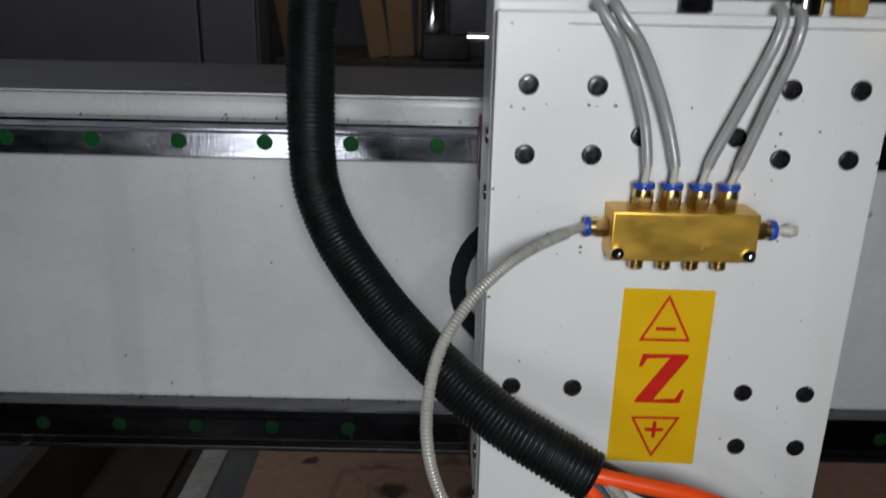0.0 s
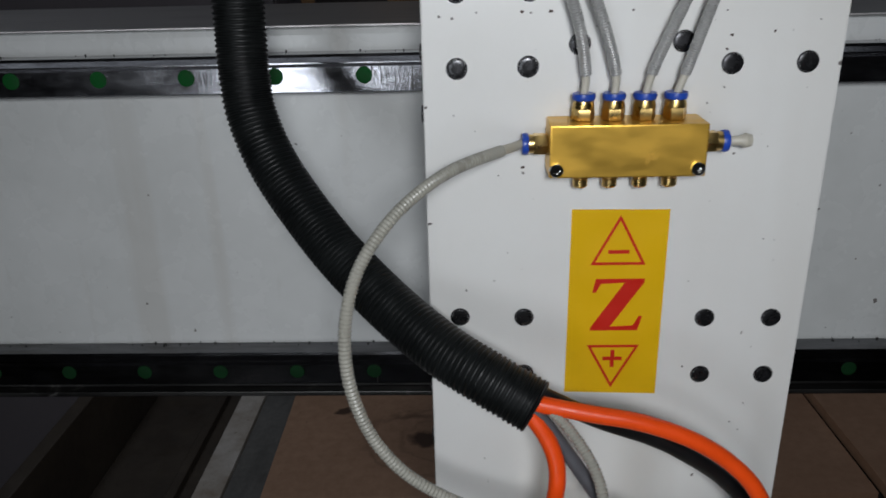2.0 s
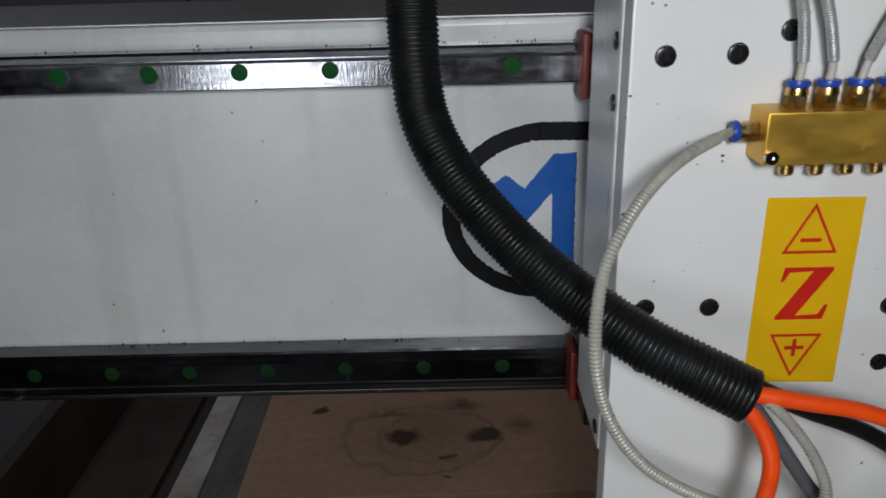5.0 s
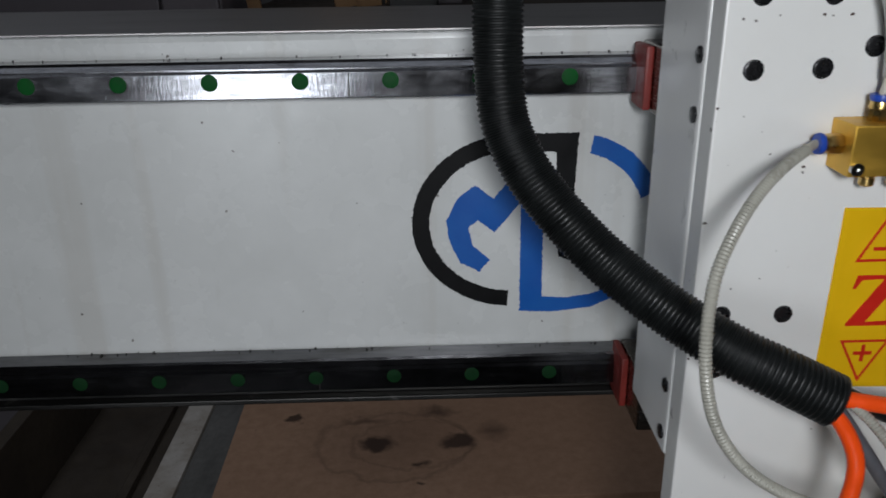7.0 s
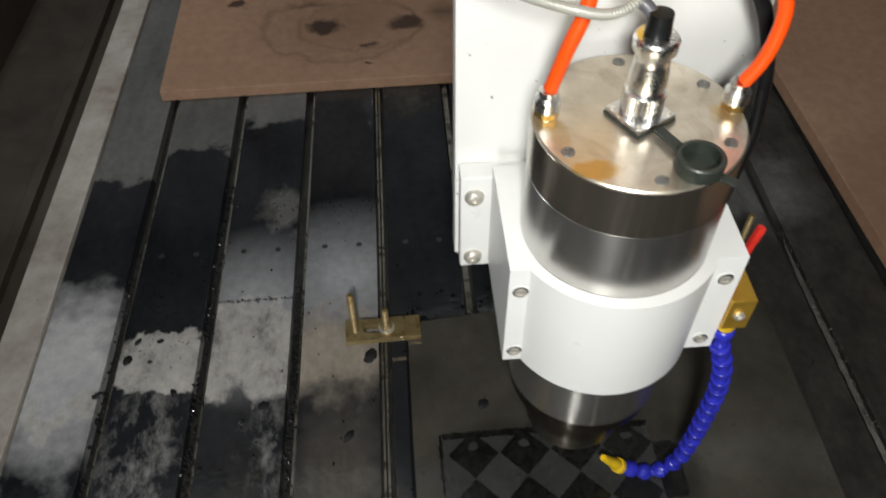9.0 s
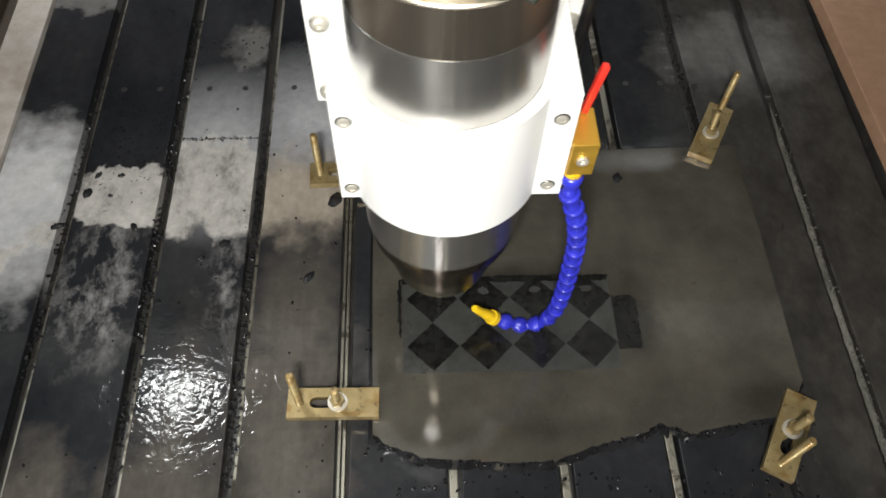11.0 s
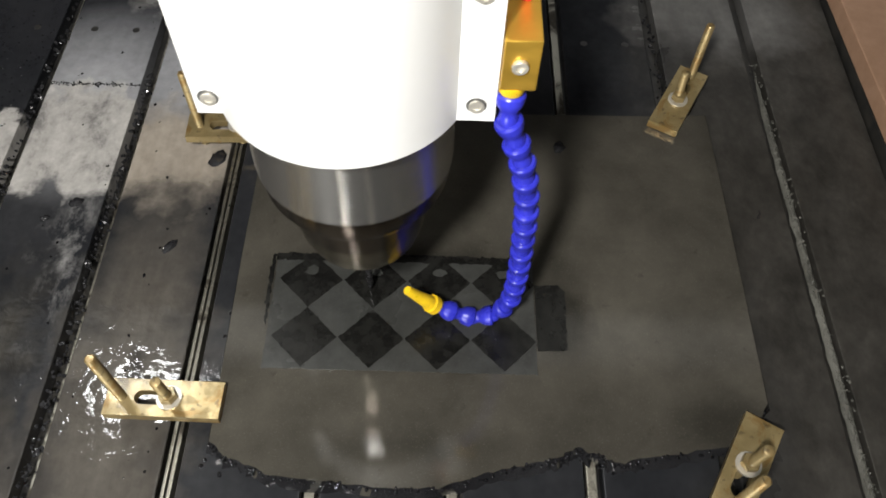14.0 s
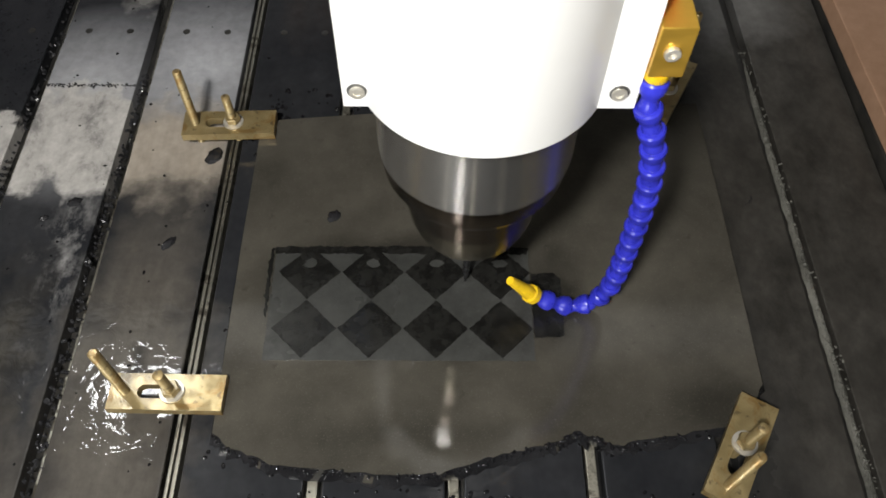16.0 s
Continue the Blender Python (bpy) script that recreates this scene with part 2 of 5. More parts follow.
ORANGE = plastic("orange_air_hose", (0.88, 0.078, 0.006), 0.36, 0.08, 60.0, 0.35)
BLUE_RING = plastic("blue_collet_ring", (0.02, 0.07, 0.42), 0.35)
BLUE_LINK = plastic("blue_link_plastic", (0.025, 0.03, 0.42), 0.3)
YELLOW = plastic("yellow_nozzle_plastic", (0.80, 0.52, 0.02), 0.35)
CHIP = painted("bare_rusty_chip", (0.055, 0.030, 0.020), (0.02, 0.015, 0.012), 0.6, 300.0)
STICKER = plastic("yellow_sticker", (0.80, 0.475, 0.005), 0.36, 0.06, 30, 0.3)
RED_INK = plastic("red_sticker_ink", (0.60, 0.02, 0.01), 0.35, 0.08)
BLACK_RUBBER = plastic("black_corrugated_plastic", (0.0065, 0.0075, 0.0075), 0.42, 0.3, 60.0, 0.27)
BLACK_CABLE = plastic("black_cable_sheath", (0.007, 0.007, 0.0075), 0.36, 0.2, 60.0, 0.35)
GREY_CABLE = plastic("grey_cable_sheath", (0.09, 0.09, 0.10), 0.45, 0.2)
SPRING = metal("spring_guard_wire", (0.50, 0.50, 0.49), 0.42, (1, 1, 1), 100, None, 0.62, 0.1, 0.5)
TUBE_CLEAR = plastic("milky_nylon_tube", (0.55, 0.52, 0.44), 0.35, 0.1)
TUBE_CORE = plastic("beige_oil_tube", (0.46, 0.43, 0.35), 0.35, 0.12)
GUARD = plastic("pale_spring_guard", (0.34, 0.33, 0.285), 0.3, 0.12)
CAP_RUBBER = plastic("dark_green_rubber_cap", (0.022, 0.028, 0.022), 0.5)
BLACK_PAINT = plastic("black_stencil_paint", (0.006, 0.006, 0.0065), 0.5, 0.25, 60.0, 0.2)
BLUE_PAINT = painted("blue_stencil_paint", (0.006, 0.095, 0.42), (0.02, 0.15, 0.50), 0.4, 40)


def bed_material():
    """Grey machine-bed slats: milky slurry and dust dried in patches, wet and dark elsewhere."""
    m = Mat("wet_grey_bed_slat")
    m.wobble(30.0, (0.08, 0.11, 0.0))
    sep = m.node("ShaderNodeSeparateXYZ")
    m.link(m.co.outputs["Object"], sep.inputs[0])

    def between(x0, x1):
        out = None
        for op, v in (("GREATER_THAN", x0), ("LESS_THAN", x1)):
            n = m.t.nodes.new("ShaderNodeMath")
            n.operation = op
            m.link(sep.outputs["X"], n.inputs[0])
            n.inputs[1].default_value = v - 0.4
            out = n.outputs[0] if out is None else m.mix(1.0, out, n.outputs[0], "MULTIPLY")
        return out

    slats = {"a": between(-0.1, 0.0165), "b": between(0.0165, 0.1165), "c": between(0.1165, 0.2165), "d": between(0.2165, 0.316)}
    grain = m.noise(90, 4)
    streak = m.noise(22, 6, 0.7, (1.0, 0.25, 1))
    mottle = m.noise(30, 7, 0.74, (1.0, 0.6, 1), 0.15)
    c = m.ramp(m.noise(7, 6, 0.65, (1, 0.6, 1)), [(0.35, (0.012, 0.0132, 0.0158)), (0.68, (0.036, 0.037, 0.040))])
    r = m.ramp(m.noise(10, 5), [(0.35, g(0.03)), (0.7, g(0.14))])
    dry = m.ramp(streak, [(0.3, (0.092, 0.090, 0.086)), (0.7, (0.170, 0.165, 0.158))])
    milk = m.ramp(m.noise(5, 3), [(0.3, (0.32, 0.325, 0.345)), (0.7, (0.47, 0.475, 0.495))])
    # brighter milk for the left slat: the water's reflection is painted into it
    milk_sheen = m.ramp(m.noise(8, 4), [(0.3, (0.46, 0.465, 0.48)), (0.7, (0.62, 0.625, 0.635))])
    slurry = m.ramp(mottle, [(0.47, (0.020, 0.021, 0.024)), (0.64, (0.24, 0.237, 0.235))])
    sand = m.ramp(streak, [(0.3, (0.23, 0.197, 0.160)), (0.7, (0.42, 0.372, 0.315))])
    # grey of the wet slat; its two front patches also paint in lamp reflections
    wetgrey_sheen = m.ramp(streak, [(0.3, (0.062, 0.056, 0.049)), (0.7, (0.112, 0.103, 0.090))])
    damp = m.ramp(mottle, [(0.3, (0.020, 0.0185, 0.016)), (0.7, (0.066, 0.062, 0.055))])
    dust = m.ramp(mottle, [(0.36, (0.20, 0.195, 0.19)), (0.47, (0.42, 0.405, 0.385)), (0.7, (0.60, 0.58, 0.555))])
    for x, y, rx, ry, soft, col, rough, slat in (
            (-0.03, 0.53, 0.30, 0.32, 0.05, dry, 0.5, "a"), (0.07, 0.57, 0.30, 0.31, 0.05, dry, 0.5, "b"), (0.17, 0.60, 0.30, 0.29, 0.06, dry, 0.45, "c"), (0.27, 0.60, 0.30, 0.24, 0.4, damp, 0.4, "d"),
            (0.36, 0.37, 0.05, 0.06, 0.6, damp, 0.4, ""), (0.88, 0.0, 0.21, 0.9, 0.4, damp, 0.4, ""), (0.79, 0.13, 0.12, 0.08, 0.6, dry, 0.4, ""),
            (0.196, 0.150, 0.045, 0.038, 0.6, dry, 0.3, "c"),
            (-0.035, -0.080, 0.10, 0.145, 0.6, milk_sheen, 0.25, "a"), (0.172, -0.010, 0.13, 0.135, 0.95, milk, 0.2, "c"), (0.272, 0.025, 0.13, 0.140, 0.9, milk, 0.2, "d"),
            (-0.006, -0.118, 0.022, 0.026, 0.4, dust, 0.5, "a"), (-0.040, -0.142, 0.030, 0.018, 0.5, dust, 0.5, "a"),
            (0.068, -0.180, 0.065, 0.110, 0.6, slurry, 0.06, "b"), (0.066, -0.075, 0.075, 0.043, 0.16, dust, 0.5, "b"),
            (0.195, -0.190, 0.030, 0.110, 0.8, slurry, 0.06, "c"), (0.165, -0.064, 0.12, 0.070, 0.25, dust, 0.45, "c"),
            (0.255, -0.080, 0.10, 0.075, 0.6, sand, 0.45, "d"),
            (0.17, -0.28, 0.03, 0.10, 0.9, damp, 0.06, ""), (0.16, -0.43, 0.07, 0.13, 0.5, wetgrey_sheen, 0.12, ""), (0.04, -0.42, 0.06, 0.10, 0.6, wetgrey_sheen, 0.12, ""),
            (0.268, -0.32, 0.070, 0.24, 0.6, wetgrey_sheen, 0.045, ""), (0.27, -0.52, 0.10, 0.12, 0.7, damp, 0.35, "")):
        f = m.patch(x - 0.4, y - 0.1, rx, ry, soft, None, col is milk)
        if slat:
            f = m.mix(1.0, f, slats[slat], "MULTIPLY")
        c = m.mix(f, c, col)
        r = m.mix(f, r, g(rough))
    spots = m.ramp(m.noise(44, 7, 0.78, (1.0, 0.8, 1), 0.5), [(0.685, g(0.0)), (0.70, g(0.95))])
    c = m.mix(spots, c, (0.010, 0.010, 0.012))
    c = m.mix(0.35, c, m.ramp(grain, [(0.3, g(0.35)), (0.7, g(1.0))]), "MULTIPLY")
    m.set(color=c, rough=r, spec=0.27)
    m.bump(m.noise(110, 3), 0.16, 0.0010)
    m.bump(m.noise(22, 3), 0.10, 0.004)
    # water running off the slab wrinkles where it spreads over the slat
    ripple = m.mix(1.0, m.noise(70, 2, 0.5, None, 1.2), m.patch(0.20 - 0.4, -0.30 - 0.1, 0.14, 0.13, 0.5), "MULTIPLY")
    m.bump(ripple, 0.16, 0.0030)
    return m.m


def stone_material(name, a, b, wet, blotch=13.0, soaked=(), relief=0.04):
    m = Mat(name)
    c = m.ramp(m.noise(blotch, 7, 0.65), [(0.32, a), (0.68, b)])
    if soaked:
        m.wobble(30.0, (0.03, 0.03, 0.0))
    for x, y, rx, ry, soft, depth in soaked:
        f = m.mix(1.0, m.patch(x, y, rx, ry, soft), g(depth), "MULTIPLY")
        c = m.mix(f, c, tuple(v * 0.35 for v in a))
    c = m.mix(m.ramp(m.noise(5.5, 5, 0.6, None, 0.8), [(0.42, g(0.0)), (0.66, g(0.35))]), c, tuple(v * 0.55 for v in a))
    c = m.mix(m.ramp(m.noise(70, 4, 0.7), [(0.62, g(0.0)), (0.75, g(0.45))]), c, tuple(v * 0.4 for v in a))
    speck = m.ramp(m.noise(900, 2), [(0.6, g(0.0)), (0.8, g(0.35))])
    c = m.mix(speck, c, tuple(min(1, v * 2.4) for v in b))
    m.set(color=c, rough=m.ramp(m.noise(8, 5), [(0.35, g(wet)), (0.65, g(wet * 2.6))]), spec=0.32)
    m.bump(m.noise(420, 3), 0.07, 0.0005)
    m.bump(m.noise(30, 5, 0.6, None, 0.5), relief, 0.002)
    return m.m


def board_material(name, stained):
    m = Mat(name)
    c = m.ramp(m.noise(60, 5, 0.6), [(0.3, (0.29, 0.170, 0.105)), (0.7, (0.38, 0.230, 0.150))])
    c = m.mix(m.ramp(m.noise(3.5, 4), [(0.4, g(0.0)), (0.75, g(0.6))]), c, (0.25, 0.14, 0.085))
    c = m.mix(m.ramp(m.noise(45, 2), [(0.76, g(0.0)), (0.80, g(0.7))]), c, (0.10, 0.05, 0.03))
    if stained:
        m.wobble(24.0, (0.05, 0.05, 0.0))
        for x, y, rx, ry, soft, inner, depth in ((0.26, 0.55, 0.18, 0.14, 0.9, None, 0.35), (0.2311, 0.5364, 0.034, 0.027, 0.4, None, 0.95), (0.0888, 0.6122, 0.018, 0.015, 0.35, None, 0.9), (0.365, 0.537, 0.038, 0.021, 0.45, None, 0.9),
                                                 (0.30, 0.475, 0.014, 0.010, 0.6, None, 0.85), (0.31, 0.432, 0.010, 0.006, 0.5, None, 0.8), (0.21, 0.60, 0.05, 0.012, 0.8, None, 0.6), (0.33, 0.62, 0.04, 0.015, 0.8, None, 0.7), (0.43, 0.56, 0.03, 0.03, 0.9, None, 0.6),
                                                 (0.26, 0.53, 0.135, 0.095, 0.1, 0.86, 0.3), (0.29, 0.53, 0.105, 0.07, 0.1, 0.88, 0.25)):
            f = m.patch(x - 0.4, y - 0.7, rx, ry, soft, inner)
            c = m.mix(m.mix(1.0, f, g(depth), "MULTIPLY"), c, (0.035, 0.016, 0.009))
    m.set(color=c, rough=0.6)
    m.bump(m.noise(300, 3), 0.1, 0.0006)
    return m.m


BED = bed_material()
STONE = stone_material("black_wet_slate", (0.042, 0.039, 0.032), (0.080, 0.074, 0.061), 0.04, 13.0,
                       ((-0.07, -0.035, 0.135, 0.065, 0.35, 0.7), (0.055, -0.045, 0.03, 0.045, 0.6, 0.8), (0.165, -0.13, 0.05, 0.035, 0.7, 0.7), (0.06, 0.0, 0.03, 0.02, 0.9, 0.5), (-0.06, -0.15, 0.18, 0.02, 0.9, 0.4)))
ENGRAVED = stone_material("engraved_grey_slate", (0.027, 0.028, 0.026), (0.052, 0.053, 0.050), 0.22, 60.0, (), 0.1)
POLISHED = stone_material("dark_polished_slate", (0.004, 0.004, 0.0038), (0.017, 0.017, 0.0155), 0.12, 110.0, (), 0.3)
EDGE_STONE = stone_material("wet_broken_slate_edge", (0.008, 0.008, 0.009), (0.03, 0.03, 0.032), 0.08)
BOARD = board_material("stained_fibreboard", True)
PLAIN_BOARD = board_material("plain_fibreboard", False)
PALE_CRUMB = stone_material("pale_dried_slurry", (0.055, 0.055, 0.048), (0.16, 0.157, 0.138), 0.3)
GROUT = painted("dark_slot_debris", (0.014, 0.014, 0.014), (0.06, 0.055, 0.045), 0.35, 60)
SLOT_METAL = metal("dull_slot_aluminium", (0.31, 0.297, 0.25), 0.45, (1, 0.1, 1), 90, (0.06, 0.05, 0.04), 0.5)
STRIP_ALU = painted("dull_pale_edge_strip", (0.50, 0.47, 0.44), (0.22, 0.17, 0.12), 0.5, 18.0, 0.3, 0.9)
TRAY = painted("brown_dirty_tray", (0.032, 0.024, 0.018), (0.09, 0.07, 0.05), 0.55, 6.0)
FLOOR = painted("dark_workshop_floor", (0.08, 0.075, 0.07), (0.14, 0.13, 0.12), 0.7, 3.0)
WALL = painted("grey_workshop_wall", (0.14, 0.135, 0.14), (0.10, 0.095, 0.10), 0.7, 2.0)
CARD = painted("brown_cardboard", (0.33, 0.19, 0.09), (0.2, 0.11, 0.05), 0.75, 12.0)
CABINET = painted("grey_cabinet_paint", (0.165, 0.148, 0.160), (0.11, 0.10, 0.105), 0.5, 5.0)
WATER = plastic("clear_water_drop", (0.006, 0.006, 0.007), 0.03)


# ================= mesh helpers =================
BASE = {}


def thing(name, base, label, category, group="", kind=""):
    ob = new(name)
    ob.empty_display_size = 0.02
    ob.location = base
    BASE[ob.name] = Vector(base)
    return tagged(ob, label, category, group, kind)


def mesh_of(name, bm, material, smooth=True):
    me = bpy.data.meshes.new(name)
    bmesh.ops.recalc_face_normals(bm, faces=bm.faces)
    flat = bm.faces.layers.int.get("flat")
    curved = [not (flat and f[flat]) for f in bm.faces]
    bm.to_mesh(me)
    bm.free()
    me.materials.append(material)
    if smooth:
        me.polygons.foreach_set("use_smooth", [True] * len(me.polygons))
        me.set_sharp_from_angle(angle=radians(38))
        me.polygons.foreach_set("use_smooth", curved)
    return me


def part(name, bm, material, parent, label="", smooth=True):
    """Links a bmesh, built in world places, as one mesh under its thing or part."""
    base = BASE[parent.name]
    bmesh.ops.translate(bm, vec=-base, verts=bm.verts)
    ob = new(name, mesh_of(name, bm, material, smooth))
    ob.parent = parent
    BASE[ob.name] = base
    return tagged(ob, label)


def lone(name, bm, material, base, label, category="", kind="", group="", smooth=True):
    bmesh.ops.translate(bm, vec=-Vector(base), verts=bm.verts)
    ob = new(name, mesh_of(name, bm, material, smooth))
    ob.location = base
    BASE[ob.name] = Vector(base)
    return tagged(ob, label, category, group, kind)


def box(x0, x1, y0, y1, z0, z1, bevel=0.0, bm=None, m=None):
    bm = bm or bmesh.new()
    r = bmesh.ops.create_cube(bm, size=1.0)
    for v in r["verts"]:
        v.co = Vector(((x0 + x1) / 2 + v.co.x * (x1 - x0), (y0 + y1) / 2 + v.co.y * (y1 - y0), (z0 + z1) / 2 + v.co.z * (z1 - z0)))
    if bevel:
        edges = list({e for v in r["verts"] for e in v.link_edges})
        bmesh.ops.bevel(bm, geom=edges, offset=bevel, segments=2, affect="EDGES", profile=0.6)
        flat = bm.faces.layers.int.get("flat") or bm.faces.layers.int.new("flat")
        for f in bm.faces:
            f.normal_update()
            f[flat] = max(abs(k) for k in f.normal) > 0.9995
    if m:
        bmesh.ops.transform(bm, matrix=m, verts=bm.verts)
    return bm


def lathe(profile, centre, axis="z", seg=32, bm=None):
    """Turns (radius, height) pairs round an axis through centre."""
    bm = bm or bmesh.new()
    rings = []
    c = Vector(centre)
    for r, h in profile:
        ring = []
        for i in range(seg):
            a = 2 * math.pi * i / seg
            u, w = max(r, 1e-5) * math.cos(a), max(r, 1e-5) * math.sin(a)
            p = {"z": (u, w, h), "y": (u, h, w), "x": (h, u, w)}[axis]
            ring.append(bm.verts.new(c + Vector(p)))
        rings.append(ring)
    for a, b in zip(rings, rings[1:]):
        for i in range(seg):
            j = (i + 1) % seg
            bm.faces.new((a[i], a[j], b[j], b[i]))
    bm.faces.new(rings[0])
    bm.faces.new(rings[-1])
    return bm


def smooth_path(points, step):
    """Evenly spaced points on a smooth curve through the given ones."""
    p = [Vector(q) for q in points]
    p = [2 * p[0] - p[1]] + p + [2 * p[-1] - p[-2]]
    fine = []
    for i in range(1, len(p) - 2):
        for k in range(24):
            t = k / 24
            a, b, c, d = p[i - 1], p[i], p[i + 1], p[i + 2]
            fine.append(0.5 * ((2 * b) + (c - a) * t + (2 * a - 5 * b + 4 * c - d) * t * t + (3 * b - a - 3 * c + d) * t ** 3))
    fine.append(p[-2])
    out, carry = [fine[0]], 0.0
    for a, b in zip(fine, fine[1:]):
        d = (b - a).length
        while carry + d >= step:
            s = (step - carry) / d
            a = a + (b - a) * s
            out.append(a)
            d = (b - a).length
            carry = 0.0
        carry += d
    return out


def sweep(path, radii, seg=14, bm=None, cap=True):
    bm = bm or bmesh.new()
    up, rings = Vector((0, -1, 0)), []
    for i, p in enumerate(path):
        t = (path[min(i + 1, len(path) - 1)] - path[max(i - 1, 0)]).normalized()
        side = t.cross(up)
        if side.length < 1e-3:
            side = t.cross(Vector((1, 0, 0)))
        side.normalize()
        up = side.cross(t).normalized()
        r = radii(i) if callable(radii) else radii
        rings.append([bm.verts.new(p + r * (math.cos(2 * math.pi * k / seg) * side + math.sin(2 * math.pi * k / seg) * up)) for k in range(seg)])
    for a, b in zip(rings, rings[1:]):
        for k in range(seg):
            j = (k + 1) % seg
            bm.faces.new((a[k], a[j], b[j], b[k]))
    if cap:
        bm.faces.new(rings[0])
        bm.faces.new(rings[-1])
    return bm


def prism(outline, y0, y1, axis="y", bm=None):
    """A flat outline given depth: outline in (x, z) for axis y, in (x, y) for axis z."""
    bm = bm or bmesh.new()
    place = (lambda u, v, d: (u, d, v)) if axis == "y" else (lambda u, v, d: (u, v, d))
    a = [bm.verts.new(place(u, v, y0)) for u, v in outline]
    b = [bm.verts.new(place(u, v, y1)) for u, v in outline]
    bm.faces.new(a)
    bm.faces.new(b)
    for i in range(len(a)):
        j = (i + 1) % len(a)
        bm.faces.new((a[i], a[j], b[j], b[i]))
    return bm


def frame_prism(outer, inner, y0, y1):
    """A ring between two outlines with equally many corners, in the x-z plane."""
    bm = bmesh.new()
    n = len(outer)
    v = [[bm.verts.new((u, y, w)) for u, w in o] for o in (outer, inner) for y in (y0, y1)]
    for i in range(n):
        j = (i + 1) % n
        bm.faces.new((v[0][i], v[0][j], v[2][j], v[2][i]))
        bm.faces.new((v[1][i], v[1][j], v[3][j], v[3][i]))
        bm.faces.new((v[0][i], v[0][j], v[1][j], v[1][i]))
        bm.faces.new((v[2][i], v[2][j], v[3][j], v[3][i]))
    return bm


def socket_screw(x, y, z, r, tall, axis="y", bm=None):
    """A socket-head screw that points towards -y (or up): rim, chamfer and hex recess."""
    s = -1 if axis == "y" else 1
    prof = [(r, 0), (r, s * tall * 0.85), (r * 0.9, s * tall), (r * 0.52, s * tall), (r * 0.48, s * tall * 0.35), (0, s * tall * 0.35)]
    return lathe(prof, (x, y, z), axis, 18, bm)


def dome(x, y, z, r, tall, axis="y"):
    s = -1 if axis == "y" else 1
    return lathe([(r, 0), (r, s * tall * 0.3), (r * 0.8, s * tall * 0.8), (r * 0.5, s * tall), (r * 0.3, s * tall), (r * 0.28, s * tall * 0.6), (0, s * tall * 0.6)], (x, y, z), axis, 18)


def hexagon(r, x, y, z, length, axis="z", bm=None):
    return lathe([(r * 0.92, 0), (r, length * 0.12), (r, length * 0.88), (r * 0.92, length)], (x, y, z), axis, 6, bm)


def about(x, y, z, deg):
    return Matrix.Translation((x, y, z)) @ Matrix.Rotation(radians(deg), 4, "Z") @ Matrix.Translation((-x, -y, -z))


def arc(cx, cz, rx, rz, a0, a1, thick, n=28):
    out = [(cx + rx * math.cos(radians(a)), cz + rz * math.sin(radians(a))) for a in np.linspace(a0, a1, n)]
    inn = [(cx + (rx - thick) * math.cos(radians(a)), cz + (rz - thick) * math.sin(radians(a))) for a in np.linspace(a1, a0, n)]
    return out + inn


def chipped(outline, rng, bite=0.00025, step=0.0022):
    """An outline with its sides broken up by small bites."""
    out = []
    for (x0, y0), (x1, y1) in zip(outline, outline[1:] + outline[:1]):
        n = max(1, int(math.hypot(x1 - x0, y1 - y0) / step))
        out += [(x0 + (x1 - x0) * k / n + rng.gauss(0, bite), y0 + (y1 - y0) * k / n + rng.gauss(0, bite)) for k in range(n)]
    return out


# ================= the room =================
lone("floor", box(-2.2, 3.0, -2.6, 2.6, -0.1, 0.0), FLOOR, (0, 0, 0), "dark dusty concrete workshop floor", "floor", "structure")
lone("wall_north", box(-2.2, 3.0, 2.4, 2.6, 0.0, 2.9), WALL, (0, 2.4, 0), "dim grey painted workshop wall", "wall", "structure")
lone("wall_south", box(-2.2, 3.0, -2.6, -2.4, 0.0, 2.9), WALL, (0, -2.4, 0), "dim grey painted workshop wall", "wall", "structure")
lone("wall_west", box(-2.2, -2.0, -2.4, 2.4, 0.0, 2.9), WALL, (-2.0, 0, 0), "dim grey painted workshop wall", "wall", "structure")
lone("wall_east", box(2.8, 3.0, -2.4, 2.4, 0.0, 2.9), WALL, (2.8, 0, 0), "dim grey painted workshop wall", "wall", "structure")
lone("ceiling", box(-2.2, 3.0, -2.6, 2.6, 2.9, 3.0), WALL, (0, 0, 2.9), "plain grey workshop ceiling", "ceiling", "structure")


def storage_cabinet():
    c = thing("storage_cabinet", (-0.6, 1.4, 0), "grey steel storage cabinet with two doors behind the machine", "cabinet")
    part("body", box(-1.15, -0.105, 1.222, 1.62, 0, 1.95, 0.006), CABINET, c)
    part("door", box(-1.14, -0.232, 1.2, 1.22, 0.05, 1.93, 0.004), CABINET, c)
    part("door", box(-0.225, -0.108, 1.2, 1.22, 0.05, 1.93, 0.004), CABINET, c)


def workbench():
    b = thing("workbench", (0.5, 1.5, 0), "dark wooden bench in the shade behind the machine", "bench")
    part("top", box(-0.08, 1.3, 1.25, 1.75, 1.40, 1.44, 0.004), TRAY, b)
    for x in (-0.05, 1.24):
        for y in (1.28, 1.68):
            part("leg", box(x, x + 0.05, y, y + 0.05, 0, 1.40, 0.003), TRAY, b)


def leaning_sheet(x, y, width, tall, lean, turn, label):
    m = Matrix.Translation((x, y, 1.441)) @ Matrix.Rotation(radians(turn), 4, "Z") @ Matrix.Rotation(radians(lean), 4, "Y")
    lone("cardboard_sheet", box(-width / 2, width / 2, -0.006, 0.006, 0, tall, 0.002, None, m), CARD, (x, y, 1.441), label, "cardboard", "", "sheets on the bench")


